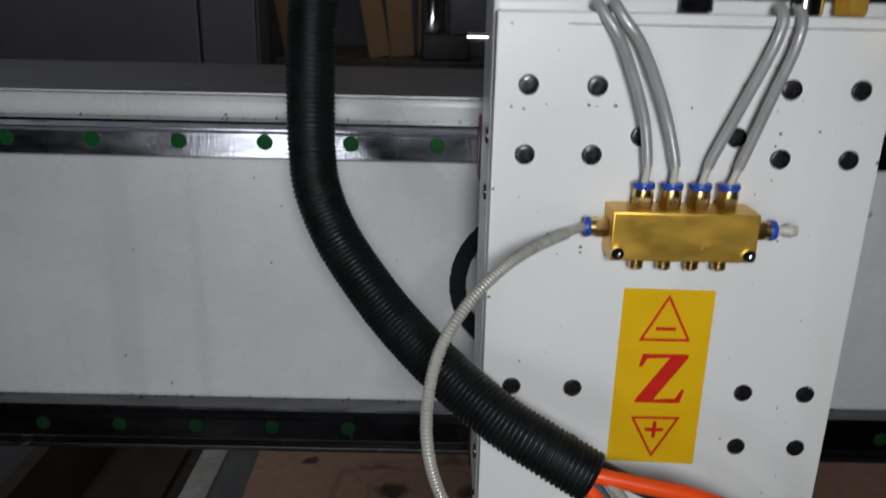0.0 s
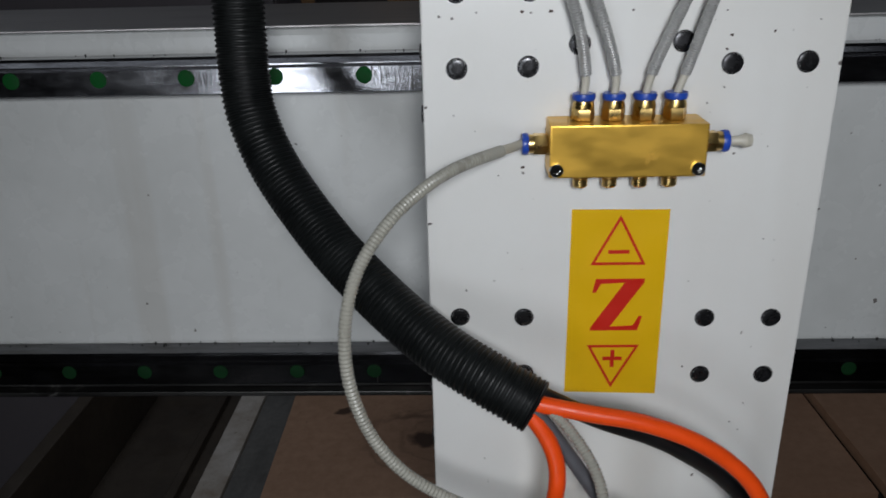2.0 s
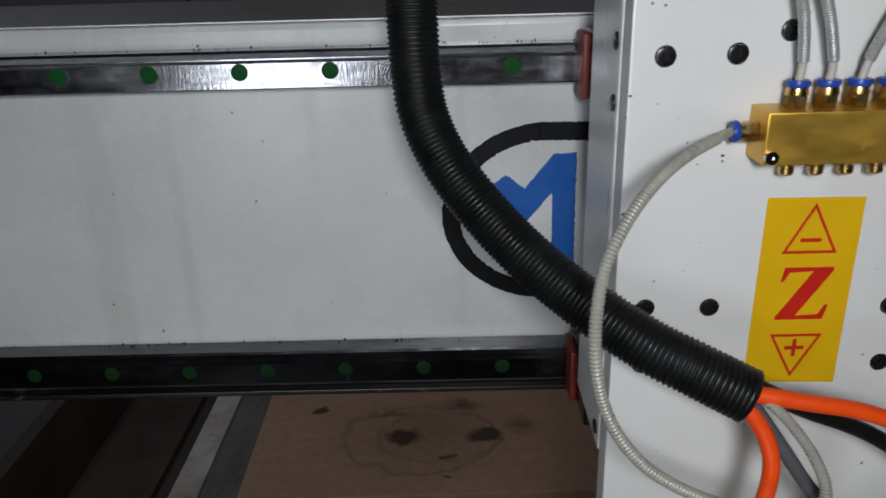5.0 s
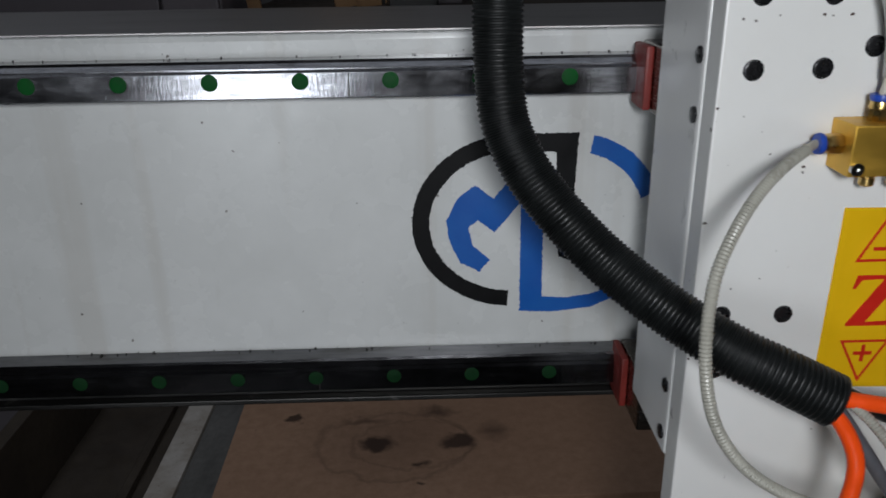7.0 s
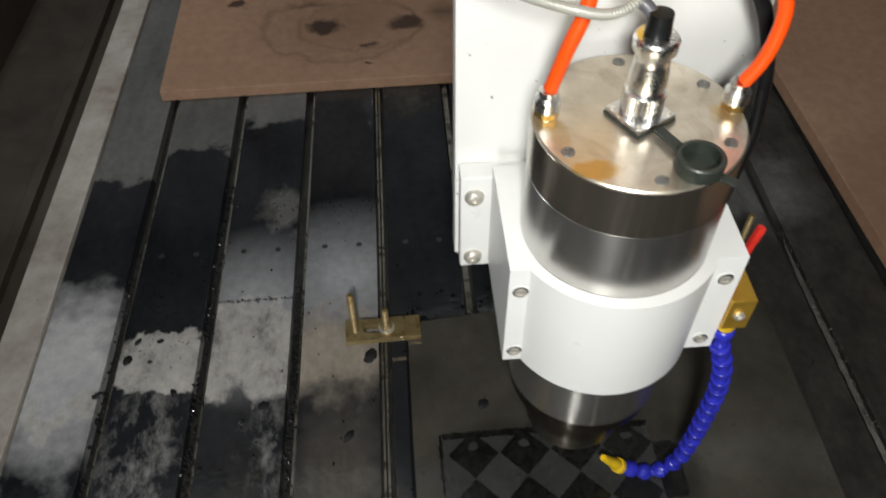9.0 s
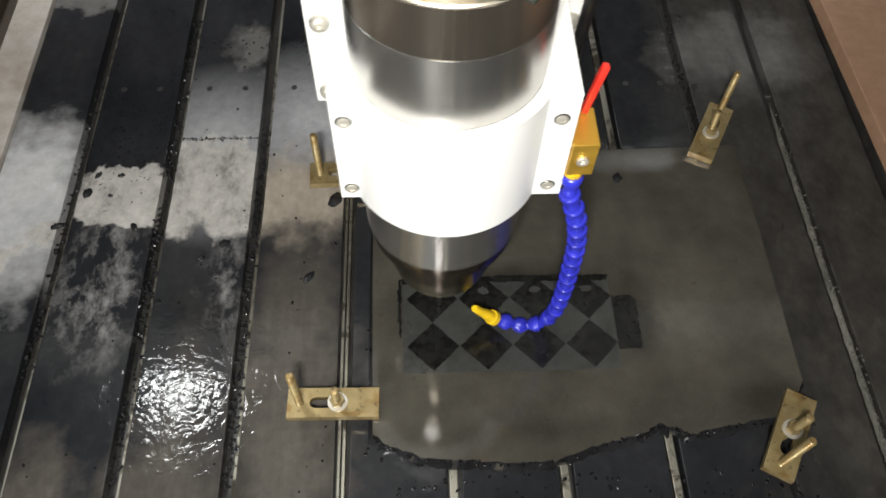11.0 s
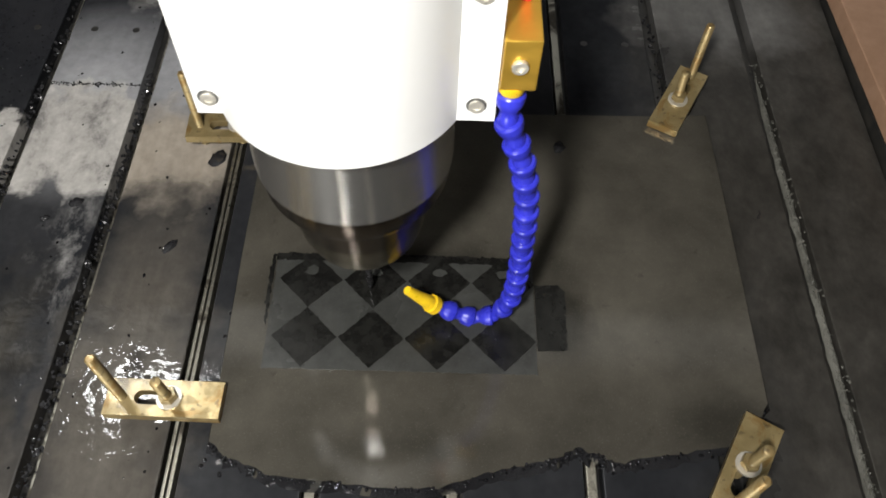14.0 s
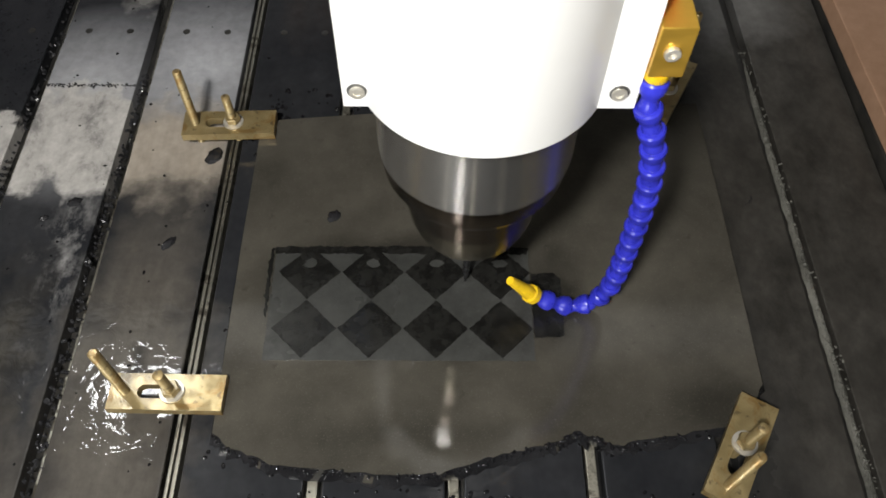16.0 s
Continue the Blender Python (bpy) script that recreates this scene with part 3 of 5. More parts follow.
def bench_clutter():
    leaning_sheet(-0.055, 1.32, 0.03, 0.5, -9, 0, "narrow brown cardboard strip leaning on the bench")
    leaning_sheet(0.15, 1.34, 0.05, 0.5, -10, 10, "brown cardboard sheet leaning on the bench")
    leaning_sheet(0.20, 1.36, 0.06, 0.5, -4, 10, "wide brown cardboard sheet leaning on the bench")
    lone("metal_jar", lathe([(0.03, 0), (0.033, 0.01), (0.033, 0.15), (0.026, 0.17), (0.026, 0.19), (0.022, 0.19), (0.0, 0.19)], (0.272, 1.33, 1.441), "z", 24),
         CHROME, (0.272, 1.33, 1.441), "bright metal jar standing on the bench", "jar")
    lone("black_crate", box(0.25, 0.36, 1.262, 1.29, 1.441, 1.50, 0.004), BLACK_CABLE, (0.3, 1.28, 1.441), "small black plastic crate on the bench", "crate")
    lone("parcel", box(0.31, 0.42, 1.4, 1.5, 1.441, 1.75, 0.004), CABINET, (0.36, 1.45, 1.441), "mauve grey parcel on the bench", "box")


storage_cabinet()
workbench()
bench_clutter()


# ================= machine bed =================
SLOTS = [0.0165, 0.1165, 0.2165, 0.3160, 0.4160, 0.5160, 0.6155, 0.7140, 0.8120]


def machine_bed():
    bed = thing("machine_bed", (0.4, 0.1, 0.0), "grey slotted machine bed, wet and streaked with stone slurry", "machine bed")
    part("base_frame", box(-0.30, 1.30, -0.85, 1.35, 0.60, 0.755, 0.004), TRAY, bed, "brown dirty steel frame")
    for x in (-0.25, 1.17):
        for y in (-0.80, 1.22):
            part("leg", box(x, x + 0.08, y, y + 0.08, 0, 0.60, 0.004), TRAY, bed)
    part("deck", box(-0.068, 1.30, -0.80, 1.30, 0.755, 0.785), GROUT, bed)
    edges = [-0.0675] + SLOTS + [0.905]
    for a, b in zip(edges, edges[1:]):
        wa = 0.0 if a == edges[0] else 0.0068
        wb = 0.0 if b == edges[-1] else 0.0068
        slat = part("slat", box(a + wa, b - wb, -0.80, 1.30, 0.785, 0.80, 0.0012), BED, bed)
        mid = (a + b) / 2
        if 0.0 < mid < 0.75:
            for s in (-0.021, 0.021):
                part("screw_hole", lathe([(0.0036, 0.0), (0.0036, 0.0004), (0.0, 0.0004)], (mid + s, 0.08, 0.8), "z", 14), GROUT, slat)
    for i, x in enumerate(SLOTS):
        if 3 <= i <= 6:
            for a, b in ((-0.0046, -0.0018), (-0.0004, 0.0026)) if i == 3 else ((-0.0044, 0.0030),):
                part("slot_strip", box(x + a, x + b, -0.80, 1.30, 0.785, 0.7965, 0.0009), SLOT_METAL, bed, "worn aluminium strip in the slot")
        elif i < 3:
            part("slot_strip", box(x + 0.0030, x + 0.0060, -0.80, 1.30, 0.785, 0.7955, 0.0006), SLOT_METAL, bed, "thin dull strip in the slot")
    part("edge_strip", box(-0.112, -0.0685, -0.80, 1.30, 0.755, 0.806, 0.0015), STRIP_ALU, bed, "dull pale metal edge strip")
    part("side_tray", box(-0.30, -0.113, -0.85, 1.35, 0.755, 0.762, 0.001), TRAY, bed, "brown dirty side tray")
    part("tray_rib", box(-0.172, -0.156, -0.85, 1.35, 0.762, 0.776, 0.002), TRAY, bed)
    part("side_rail", box(0.9065, 0.9245, -0.80, 1.30, 0.785, 0.812, 0.003), GROUT, bed, "dark wet side rail")
    part("tray_wall", box(-0.325, -0.301, -0.85, 1.35, 0.60, 0.90, 0.003), TRAY, bed)
    return bed


def ball(level):
    bm = bmesh.new()
    bmesh.ops.create_icosphere(bm, subdivisions=level, radius=1.0)
    bm.verts.index_update()
    out = [v.co.copy() for v in bm.verts], [[v.index for v in f.verts] for f in bm.faces]
    bm.free()
    return out


CRUMB, DROP = ball(1), ball(2)


def scatter(bm, shape, m):
    """Adds one small ball, set by a matrix, to a growing bmesh."""
    vs = [bm.verts.new(m @ p) for p in shape[0]]
    for f in shape[1]:
        bm.faces.new([vs[k] for k in f])


def crumbs(rng, bm, x, y, z, size):
    m = Matrix.Translation((x, y, z)) @ Euler((rng.random() * 6, rng.random() * 6, 0)).to_matrix().to_4x4()
    scatter(bm, CRUMB, m @ Matrix.Diagonal((size, size * rng.uniform(0.6, 1.6), size * 0.7, 1)))


def slot_debris():
    rng = random.Random(4)
    bm = bmesh.new()
    for x, y0, y1, n in ((0.1165, -0.6, -0.14, 190), (0.2165, -0.6, 0.02, 340), (0.714, -0.05, 0.2, 40), (0.0165, -0.3, 0.1, 90), (0.1165, -0.14, 0.2, 120)):
        for _ in range(n):
            crumbs(rng, bm, x + rng.gauss(0, 0.0026), rng.uniform(y0, y1), 0.7985 + rng.uniform(0, 0.0015), rng.uniform(0.0008, 0.0024))
    for _ in range(150):
        crumbs(rng, bm, rng.uniform(0.124, 0.209), 0.003 + rng.gauss(0, 0.0012), 0.8004, rng.uniform(0.0004, 0.0011))
    for _ in range(130):
        crumbs(rng, bm, 0.349 + rng.gauss(0, 0.008), -0.045 + rng.gauss(0, 0.012), 0.8006, rng.uniform(0.0006, 0.0022))
    lone("slot_debris", bm, EDGE_STONE, (0.4, 0, 0.79), "wet crumbs of stone caught in the bed slots", "debris", "stuff", "", False)
    bm = bmesh.new()
    across, along = 7, 300
    grid = []
    for i in range(along + 1):
        y = -0.64 + 0.68 * i / along
        half = 0.0036 * (1 + 0.35 * noise.noise(Vector((3.0, y * 70, 0)))) * min(1.0, (along - i) / 30 + 0.15)
        grid.append([bm.verts.new((0.8125 + half * (2 * k / across - 1), y, 0.7965 + 0.0042 * math.sin(math.pi * k / across) * (0.65 + 0.6 * noise.noise(Vector((k * 0.8, y * 320, 1))))))
                     for k in range(across + 1)])
    for a, b in zip(grid, grid[1:]):
        for k in range(across):
            bm.faces.new((a[k], a[k + 1], b[k + 1], b[k]))
    for x, y0, y1, n, w in ((0.813, -0.62, 0.06, 420, 0.0026),):
        for _ in range(n):
            crumbs(rng, bm, x + rng.gauss(0, w), rng.uniform(y0, y1), 0.7990 + rng.uniform(0, 0.0012), rng.uniform(0.0004, 0.0012))
    lone("pale_debris", bm, PALE_CRUMB, (0.8, -0.2, 0.79), "pale grey crumbs of dried slurry in the slot beside the slab", "debris", "stuff", "", False)


def fibreboards():
    lone("fibreboard_sheet", box(-0.003, 0.891, 0.385, 1.05, 0.8005, 0.818, 0.0015, None, about(0.0, 0.385, 0.8, 1.0)), BOARD, (0.4, 0.7, 0.8005),
         "brown fibreboard sheet with oily brown stains lying on the bed", "board", "", "fibreboards")
    lone("fibreboard_sheet", box(0.903, 1.26, -0.45, 0.98, 0.8125, 0.832, 0.0015, None, about(0.903, 0.149, 0.8, 1.3)), PLAIN_BOARD, (1.1, 0.3, 0.8125),
         "plain brown fibreboard sheet lying along the side rail", "board", "", "fibreboards")


machine_bed()
slot_debris()
fibreboards()


# ================= the slab and its clamps =================
FRONT = [(0.7455, -0.3108), (0.722, -0.343), (0.7096, -0.3455), (0.6563, -0.3524), (0.6316, -0.3588), (0.617, -0.352), (0.6008, -0.3478), (0.591, -0.355),
         (0.58, -0.3575), (0.5439, -0.366), (0.5045, -0.3783), (0.465, -0.379), (0.4263, -0.3755), (0.3868, -0.3721), (0.3575, -0.3605), (0.344, -0.3504)]


def slate_slab():
    rng = random.Random(3)
    edge = []
    for (x0, y0), (x1, y1) in zip(FRONT, FRONT[1:]):
        for k in range(7):
            edge.append((x0 + (x1 - x0) * k / 7 + rng.uniform(-0.0008, 0.0008), y0 + (y1 - y0) * k / 7 + rng.uniform(-0.0012, 0.0012)))
    edge.append(FRONT[-1])
    top = [(0.3424, -0.2), (0.3424, -0.0548), (0.45, -0.044), (0.576, -0.0336), (0.692, -0.0315), (0.746, -0.0285), (0.7462, -0.165)] + edge
    bm = bmesh.new()
    n = len(top)
    cx, cy = 0.545, -0.2
    levels = []
    for z, grow in ((0.8004, 0.004), (0.806, 0.003), (0.811, 0.0012), (0.815, 0.0)):
        lev = []
        for i, (x, y) in enumerate(top):
            d = Vector((x - cx, y - cy)).normalized() * grow * (1 if i < 7 else rng.uniform(0.2, 1.8))
            lev.append(bm.verts.new((x + d.x, y + d.y, z)))
        levels.append(lev)
    for a, b in zip(levels, levels[1:]):
        for i in range(n):
            j = (i + 1) % n
            bm.faces.new((a[i], a[j], b[j], b[i]))
    bm.faces.new(levels[0])
    bm.faces.new(levels[-1])
    slab = lone("stone_slab", bm, STONE, (0.545, -0.2, 0.8004), "dark wet slate slab with a ragged front edge and an engraved chequer pattern", "stone slab")
    slab.data.materials.append(EDGE_STONE)
    slab.data.polygons.foreach_set("material_index", [0 if abs(p.normal.z) > 0.6 else 1 for p in slab.data.polygons])
    part("engraved_panel", prism(chipped([(0.372, -0.2935), (0.5772, -0.2935), (0.5772, -0.1945), (0.372, -0.1945)], rng), 0.8145, 0.8154, "z"), ENGRAVED, slab, "grey engraved rectangle")
    part("engraved_panel", prism(chipped([(0.5780, -0.274), (0.601, -0.273), (0.602, -0.222), (0.596, -0.216), (0.5780, -0.217)], rng), 0.8145, 0.8154, "z"), POLISHED, slab, "dark freshly cut rectangle")
    part("engraved_panel", prism(chipped([(0.371, -0.1990), (0.5770, -0.1985), (0.578, -0.1925), (0.47, -0.1915), (0.371, -0.1925)], rng, 0.0005), 0.8145, 0.8157, "z"), POLISHED, slab, "dark freshly cut border")
    part("engraved_panel", prism(chipped([(0.3680, -0.252), (0.3706, -0.258), (0.3706, -0.1945), (0.3680, -0.1925), (0.3672, -0.21)], rng, 0.0006), 0.8145, 0.8156, "z"), POLISHED, slab, "dark ragged border")
    for r, cy in enumerate((-0.2165, -0.267)):
        for c in range(4):
            x, h = 0.4008 + 0.0507 * c, 0.0248
            o = [(x - h, cy), (x, cy - h), (x + h, cy), (x, cy + h)] if r else [(x - h, cy), (x, cy - h), (x + h, cy), (x + 0.006, cy + h - 0.006), (x - 0.006, cy + h - 0.006)]
            gem = part("diamond", prism(chipped(o, rng), 0.8148, 0.8158, "z"), POLISHED, slab)
            if r == 0:
                worn = [(x + 0.0065 * math.cos(q) * rng.uniform(0.6, 1.2), cy + 0.0085 + 0.0042 * math.sin(q) * rng.uniform(0.6, 1.2)) for q in (2 * math.pi * k / 12 for k in range(12))]
                part("worn_spot", prism(chipped(worn, rng, 0.0002, 0.001), 0.8155, 0.8160, "z"), ENGRAVED, gem, "grey rubbed spot")
    return slab


def threaded(x, y, z0, z1, r, lean=(0, 0)):
    n = int((z1 - z0) / 0.0007)
    path = [Vector((x + lean[0] * i / n, y + lean[1] * i / n, z0 + (z1 - z0) * i / n)) for i in range(n + 1)]
    return sweep(path, lambda i: r * (0.7 if i in (0, n) else (1.0 if i % 2 else 0.88)), 12)


def slotted_bar(z0, z1):
    """A bar with a rounded slot, along x, its middle at the origin."""
    bm = bmesh.new()
    outer, inner = [], []
    hw, hh, sw, c0, c1 = 0.041, 0.0138, 0.0052, -0.016, 0.006
    n = 10
    for k in range(n):
        a = math.pi / 2 + math.pi * k / (n - 1)
        inner.append((c0 + sw * math.cos(a), sw * math.sin(a)))
        outer.append((-hw, hh - 2 * hh * k / (n - 1)))
    for k in range(n):
        a = -math.pi / 2 + math.pi * k / (n - 1)
        inner.append((c1 + sw * math.cos(a), sw * math.sin(a)))
        outer.append((hw, -hh + 2 * hh * k / (n - 1)))
    v = [[bm.verts.new((x, y, z)) for x, y in o] for o in (outer, inner) for z in (z0, z1)]
    m = len(outer)
    for i in range(m):
        j = (i + 1) % m
        for a, b in ((0, 2), (1, 3), (0, 1), (2, 3)):
            bm.faces.new((v[a][i], v[a][j], v[b][j], v[b][i]))
    return bm


def clamp():
    c = thing("step_clamp", (0, 0, 0), "tarnished slotted clamp bar with two threaded studs, wet, holding the slab", "clamp", "clamps round the slab")
    part("bar", slotted_bar(0.0158, 0.0235), CLAMP_STEEL, c)
    part("jack_stud", threaded(-0.030, 0.0, 0.0006, 0.087, 0.0038), CLAMP_STEEL, c, "tall threaded jack stud")
    part("clamp_stud", threaded(0.004, 0.001, 0.0006, 0.058, 0.0038, (0.0, -0.003)), CLAMP_STEEL, c, "short threaded stud")
    part("nut", hexagon(0.0068, 0.004, 0.0, 0.0255, 0.0062), CLAMP_STEEL, c)
    part("washer", lathe([(0.0042, 0.0237), (0.0090, 0.0237), (0.0090, 0.0253), (0.0042, 0.0253)], (0.004, 0, 0), "z", 20), SCREW_STEEL, c)
    return c


slate_slab()
first = clamp()
first.matrix_basis = pose(0.309, -0.3225, 0.8, 0, 0, -1)
copy_thing(first, pose(0.3155, -0.0645, 0.8, 0, 0, 2))
copy_thing(first, pose(0.721, -0.0145, 0.8, 0, 0, -119))
copy_thing(first, pose(0.7160, -0.3630, 0.8, 0, 0, 60))


def stone_chips():
    rng = random.Random(8)
    for x, y, z, a, w, turn in ((0.2765, -0.1800, 0.8003, 0.0080, 0.0035, 55), (0.1870, -0.1375, 0.8003, 0.0060, 0.0042, 20), (0.416, -0.1617, 0.8153, 0.0062, 0.0048, 60),
                                (0.6066, -0.0726, 0.8153, 0.0062, 0.0048, 80), (0.128, -0.205, 0.8003, 0.004, 0.003, 0), (0.165, -0.155, 0.8003, 0.004, 0.0025, 30), (0.09, -0.115, 0.8003, 0.005, 0.003, 120),
                                (0.040, -0.046, 0.8003, 0.0048, 0.0028, 60), (0.033, -0.070, 0.8003, 0.0060, 0.0046, 80), (0.065, -0.047, 0.8003, 0.0040, 0.0026, 10), (0.058, -0.074, 0.8003, 0.0028, 0.0020, 0), (0.010, -0.112, 0.8003, 0.0065, 0.0036, 15), (0.300, -0.084, 0.8003, 0.0095, 0.0062, 60)):
        bm = bmesh.new()
        bmesh.ops.create_icosphere(bm, subdivisions=3, radius=1.0)
        for v in bm.verts:
            k = 1 + 0.45 * noise.noise(v.co * 2.3 + Vector((x * 90, y * 90, 0)))
            v.co = Vector((v.co.x * a * k, v.co.y * w * k, max(v.co.z, -0.1) * 0.0022 * k + 0.0002))
        bmesh.ops.transform(bm, matrix=pose(x, y, z, 0, 0, turn), verts=bm.verts)
        lone("stone_chip", bm, EDGE_STONE, (x, y, z), "small wet black chip of slate", "stone chip", "", "stone chips")


def water_drops():
    rng = random.Random(21)
    bm = bmesh.new()

    def drop(x, y, z, r):
        m = Matrix.Translation((x, y, z)) @ Matrix.Rotation(rng.random() * 6, 4, "Z") @ Matrix.Diagonal((r * rng.uniform(0.8, 1.8), r, r * 0.45, 1))
        scatter(bm, DROP, m)
    for (x0, y0), (x1, y1) in zip(FRONT, FRONT[1:]):
        for _ in range(22):
            k = rng.random()
            drop(x0 + (x1 - x0) * k, y0 + (y1 - y0) * k - rng.uniform(0.0, 0.004), rng.choice((0.8151, 0.8149, 0.812, 0.801)), rng.uniform(0.0004, 0.0013))
    for _ in range(110):
        drop(rng.uniform(0.36, 0.74), rng.uniform(-0.43, -0.385), 0.8002, rng.uniform(0.0006, 0.0018))
    for _ in range(70):
        drop(rng.uniform(0.03, 0.345), rng.uniform(-0.42, 0.16), 0.8002, rng.uniform(0.0004, 0.0013))
    for _ in range(60):
        drop(rng.uniform(0.335, 0.36), rng.uniform(-0.38, -0.02), 0.8002, rng.uniform(0.0006, 0.0016))
    for _ in range(22):
        drop(rng.uniform(0.345, 0.44), rng.uniform(-0.05, 0.0), 0.8002, rng.uniform(0.0006, 0.0022))
    for _ in range(320):
        drop(rng.uniform(0.024, 0.110), rng.gauss(0.03, 0.05), 0.8002, rng.uniform(0.0003, 0.0008))
    for _ in range(60):
        drop(rng.uniform(0.12, 0.31), 0.15 + rng.gauss(0, 0.008), 0.8002, rng.uniform(0.0004, 0.0012))
    lone("water_drops", bm, WATER, (0.4, -0.2, 0.8), "scattered clear water drops on slab edge and bed", "water drops", "stuff")


stone_chips()
water_drops()


# ================= gantry =================
def linear_rail(z, first_x, label):
    r = thing("linear_rail", (0.4, 0.011, z), label, "linear rail", "gantry rails")
    prof = [(-0.0125, 0.0), (-0.0115, -0.001), (0.0048, -0.001), (0.0066, 0.0010), (0.0076, 0.0010), (0.0106, 0.0040), (0.0125, 0.0048), (0.0125, 0.0215),
            (-0.0125, 0.0215), (-0.0125, 0.0145), (-0.0095, 0.012), (-0.0095, 0.0075), (-0.0125, 0.005)]
    bm = bmesh.new()
    a = [bm.verts.new((-0.9, y, z + w)) for w, y in prof]
    b = [bm.verts.new((1.7, y, z + w)) for w, y in prof]
    bm.faces.new(a)
    bm.faces.new(b)
    for i in range(len(a)):
        j = (i + 1) % len(a)
        bm.faces.new((a[i], a[j], b[j], b[i]))
    part("bar", bm, STEEL if z > 1.4 else SHADED_STEEL, r, "", False)
    joint = 0.272 if z > 1.4 else 0.236
    part("joint", box(joint, joint + 0.0006, -0.0013, 0.006, z - 0.0115, z + 0.0046), OILY, r, "thin dark joint between two rail lengths")
    for k in range(-9, 25):
        x = first_x + 0.06 * k
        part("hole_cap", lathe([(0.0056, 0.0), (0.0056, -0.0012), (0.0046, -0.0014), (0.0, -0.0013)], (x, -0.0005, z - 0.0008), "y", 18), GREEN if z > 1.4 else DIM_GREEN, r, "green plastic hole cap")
    return r


def gantry_beam():
    bx = thing("gantry_beam", (0.4, 0.1, 1.23), "white painted steel gantry beam carrying two rails and a painted emblem", "gantry beam")
    part("box_beam", box(-0.95, 1.75, 0.0225, 0.256, 1.236, 1.5128, 0.0045), BEAM_WHITE, bx)
    part("top_cover", box(-0.95, 1.75, 0.0265, 0.2540, 1.5130, 1.5144, 0.0004), BRUSHED, bx, "brushed stainless sheet on top")
    part("bottom_flange", box(-0.95, 1.75, 0.006, 0.256, 1.2315, 1.2358, 0.001), OILY, bx, "dirty grey steel flange")
    part("lower_ledge", box(-0.95, 1.75, 0.0135, 0.0222, 1.236, 1.246, 0.001), OILY, bx)
    for x0, x1 in ((-0.95, -0.87), (1.67, 1.75)):
        part("end_post", box(x0, x1, 0.03, 0.19, 0.0, 1.2313, 0.004), BEAM_WHITE, bx)
    emblem(bx)


def emblem(owner):
    y0, y1 = 0.0218, 0.0226
    rng = random.Random(31)

    def sprayed(outline):
        return prism(chipped(outline, rng, 0.00028, 0.0009), y0, y1)

    part("emblem_arc", sprayed(arc(0.3870, 1.3730, 0.0760, 0.0680, 94, 267, 0.0128)), BLACK_PAINT, owner, "black painted open ring")
    part("emblem_bar", sprayed([(0.3815, 1.4412), (0.4330, 1.4405), (0.4290, 1.3420), (0.4215, 1.3460), (0.4170, 1.4270), (0.3815, 1.4282)]), BLACK_PAINT, owner, "black painted stem")
    part("emblem_stroke", sprayed([(0.3365, 1.3760), (0.3450, 1.3930), (0.3580, 1.4030), (0.3715, 1.3925), (0.3926, 1.4180), (0.4088, 1.4185), (0.4098, 1.3120), (0.4290, 1.3108), (0.4470, 1.3130), (0.4640, 1.3200), (0.4690, 1.3120), (0.4480, 1.3022),
                                 (0.4200, 1.2990), (0.3928, 1.3002), (0.3920, 1.3890), (0.3726, 1.3660), (0.3600, 1.3760), (0.3530, 1.3700), (0.3560, 1.3560), (0.3693, 1.3439), (0.3615, 1.3345), (0.3470, 1.3420), (0.3390, 1.3580)]),
         BLUE_PAINT, owner, "blue painted bent stroke")
    part("emblem_stroke", sprayed(arc(0.4300, 1.3720, 0.0680, 0.0680, 78, 20, 0.0135, 16)), BLUE_PAINT, owner, "blue painted curved stroke")


linear_rail(1.485, 0.0, "ground steel upper rail with green hole caps on the gantry")
linear_rail(1.2592, -0.066, "ground steel lower rail, shaded by its colour, with green hole caps on the gantry")
gantry_beam()


def rail_swarf():
    rng = random.Random(17)
    bm = bmesh.new()
    for _ in range(130):
        crumbs(rng, bm, rng.uniform(-0.6, 0.75), rng.uniform(0.017, 0.0223), 1.2721, rng.uniform(0.0003, 0.0010))
    for _ in range(120):
        crumbs(rng, bm, rng.uniform(-0.6, 0.75), rng.uniform(0.014, 0.0223), 1.4979, rng.uniform(0.0003, 0.0008))
    lone("rail_swarf", bm, GROUT, (0.1, 0.02, 1.27), "fine dark swarf lying on the gantry rails", "swarf", "stuff", "", False)


rail_swarf()


# ================= carriage and spindle =================
PY = -0.1466          # front face of the plate
MOVERS = []


def mover(*a, **k):
    t = thing(*a, **k)
    MOVERS.append(t)
    return t


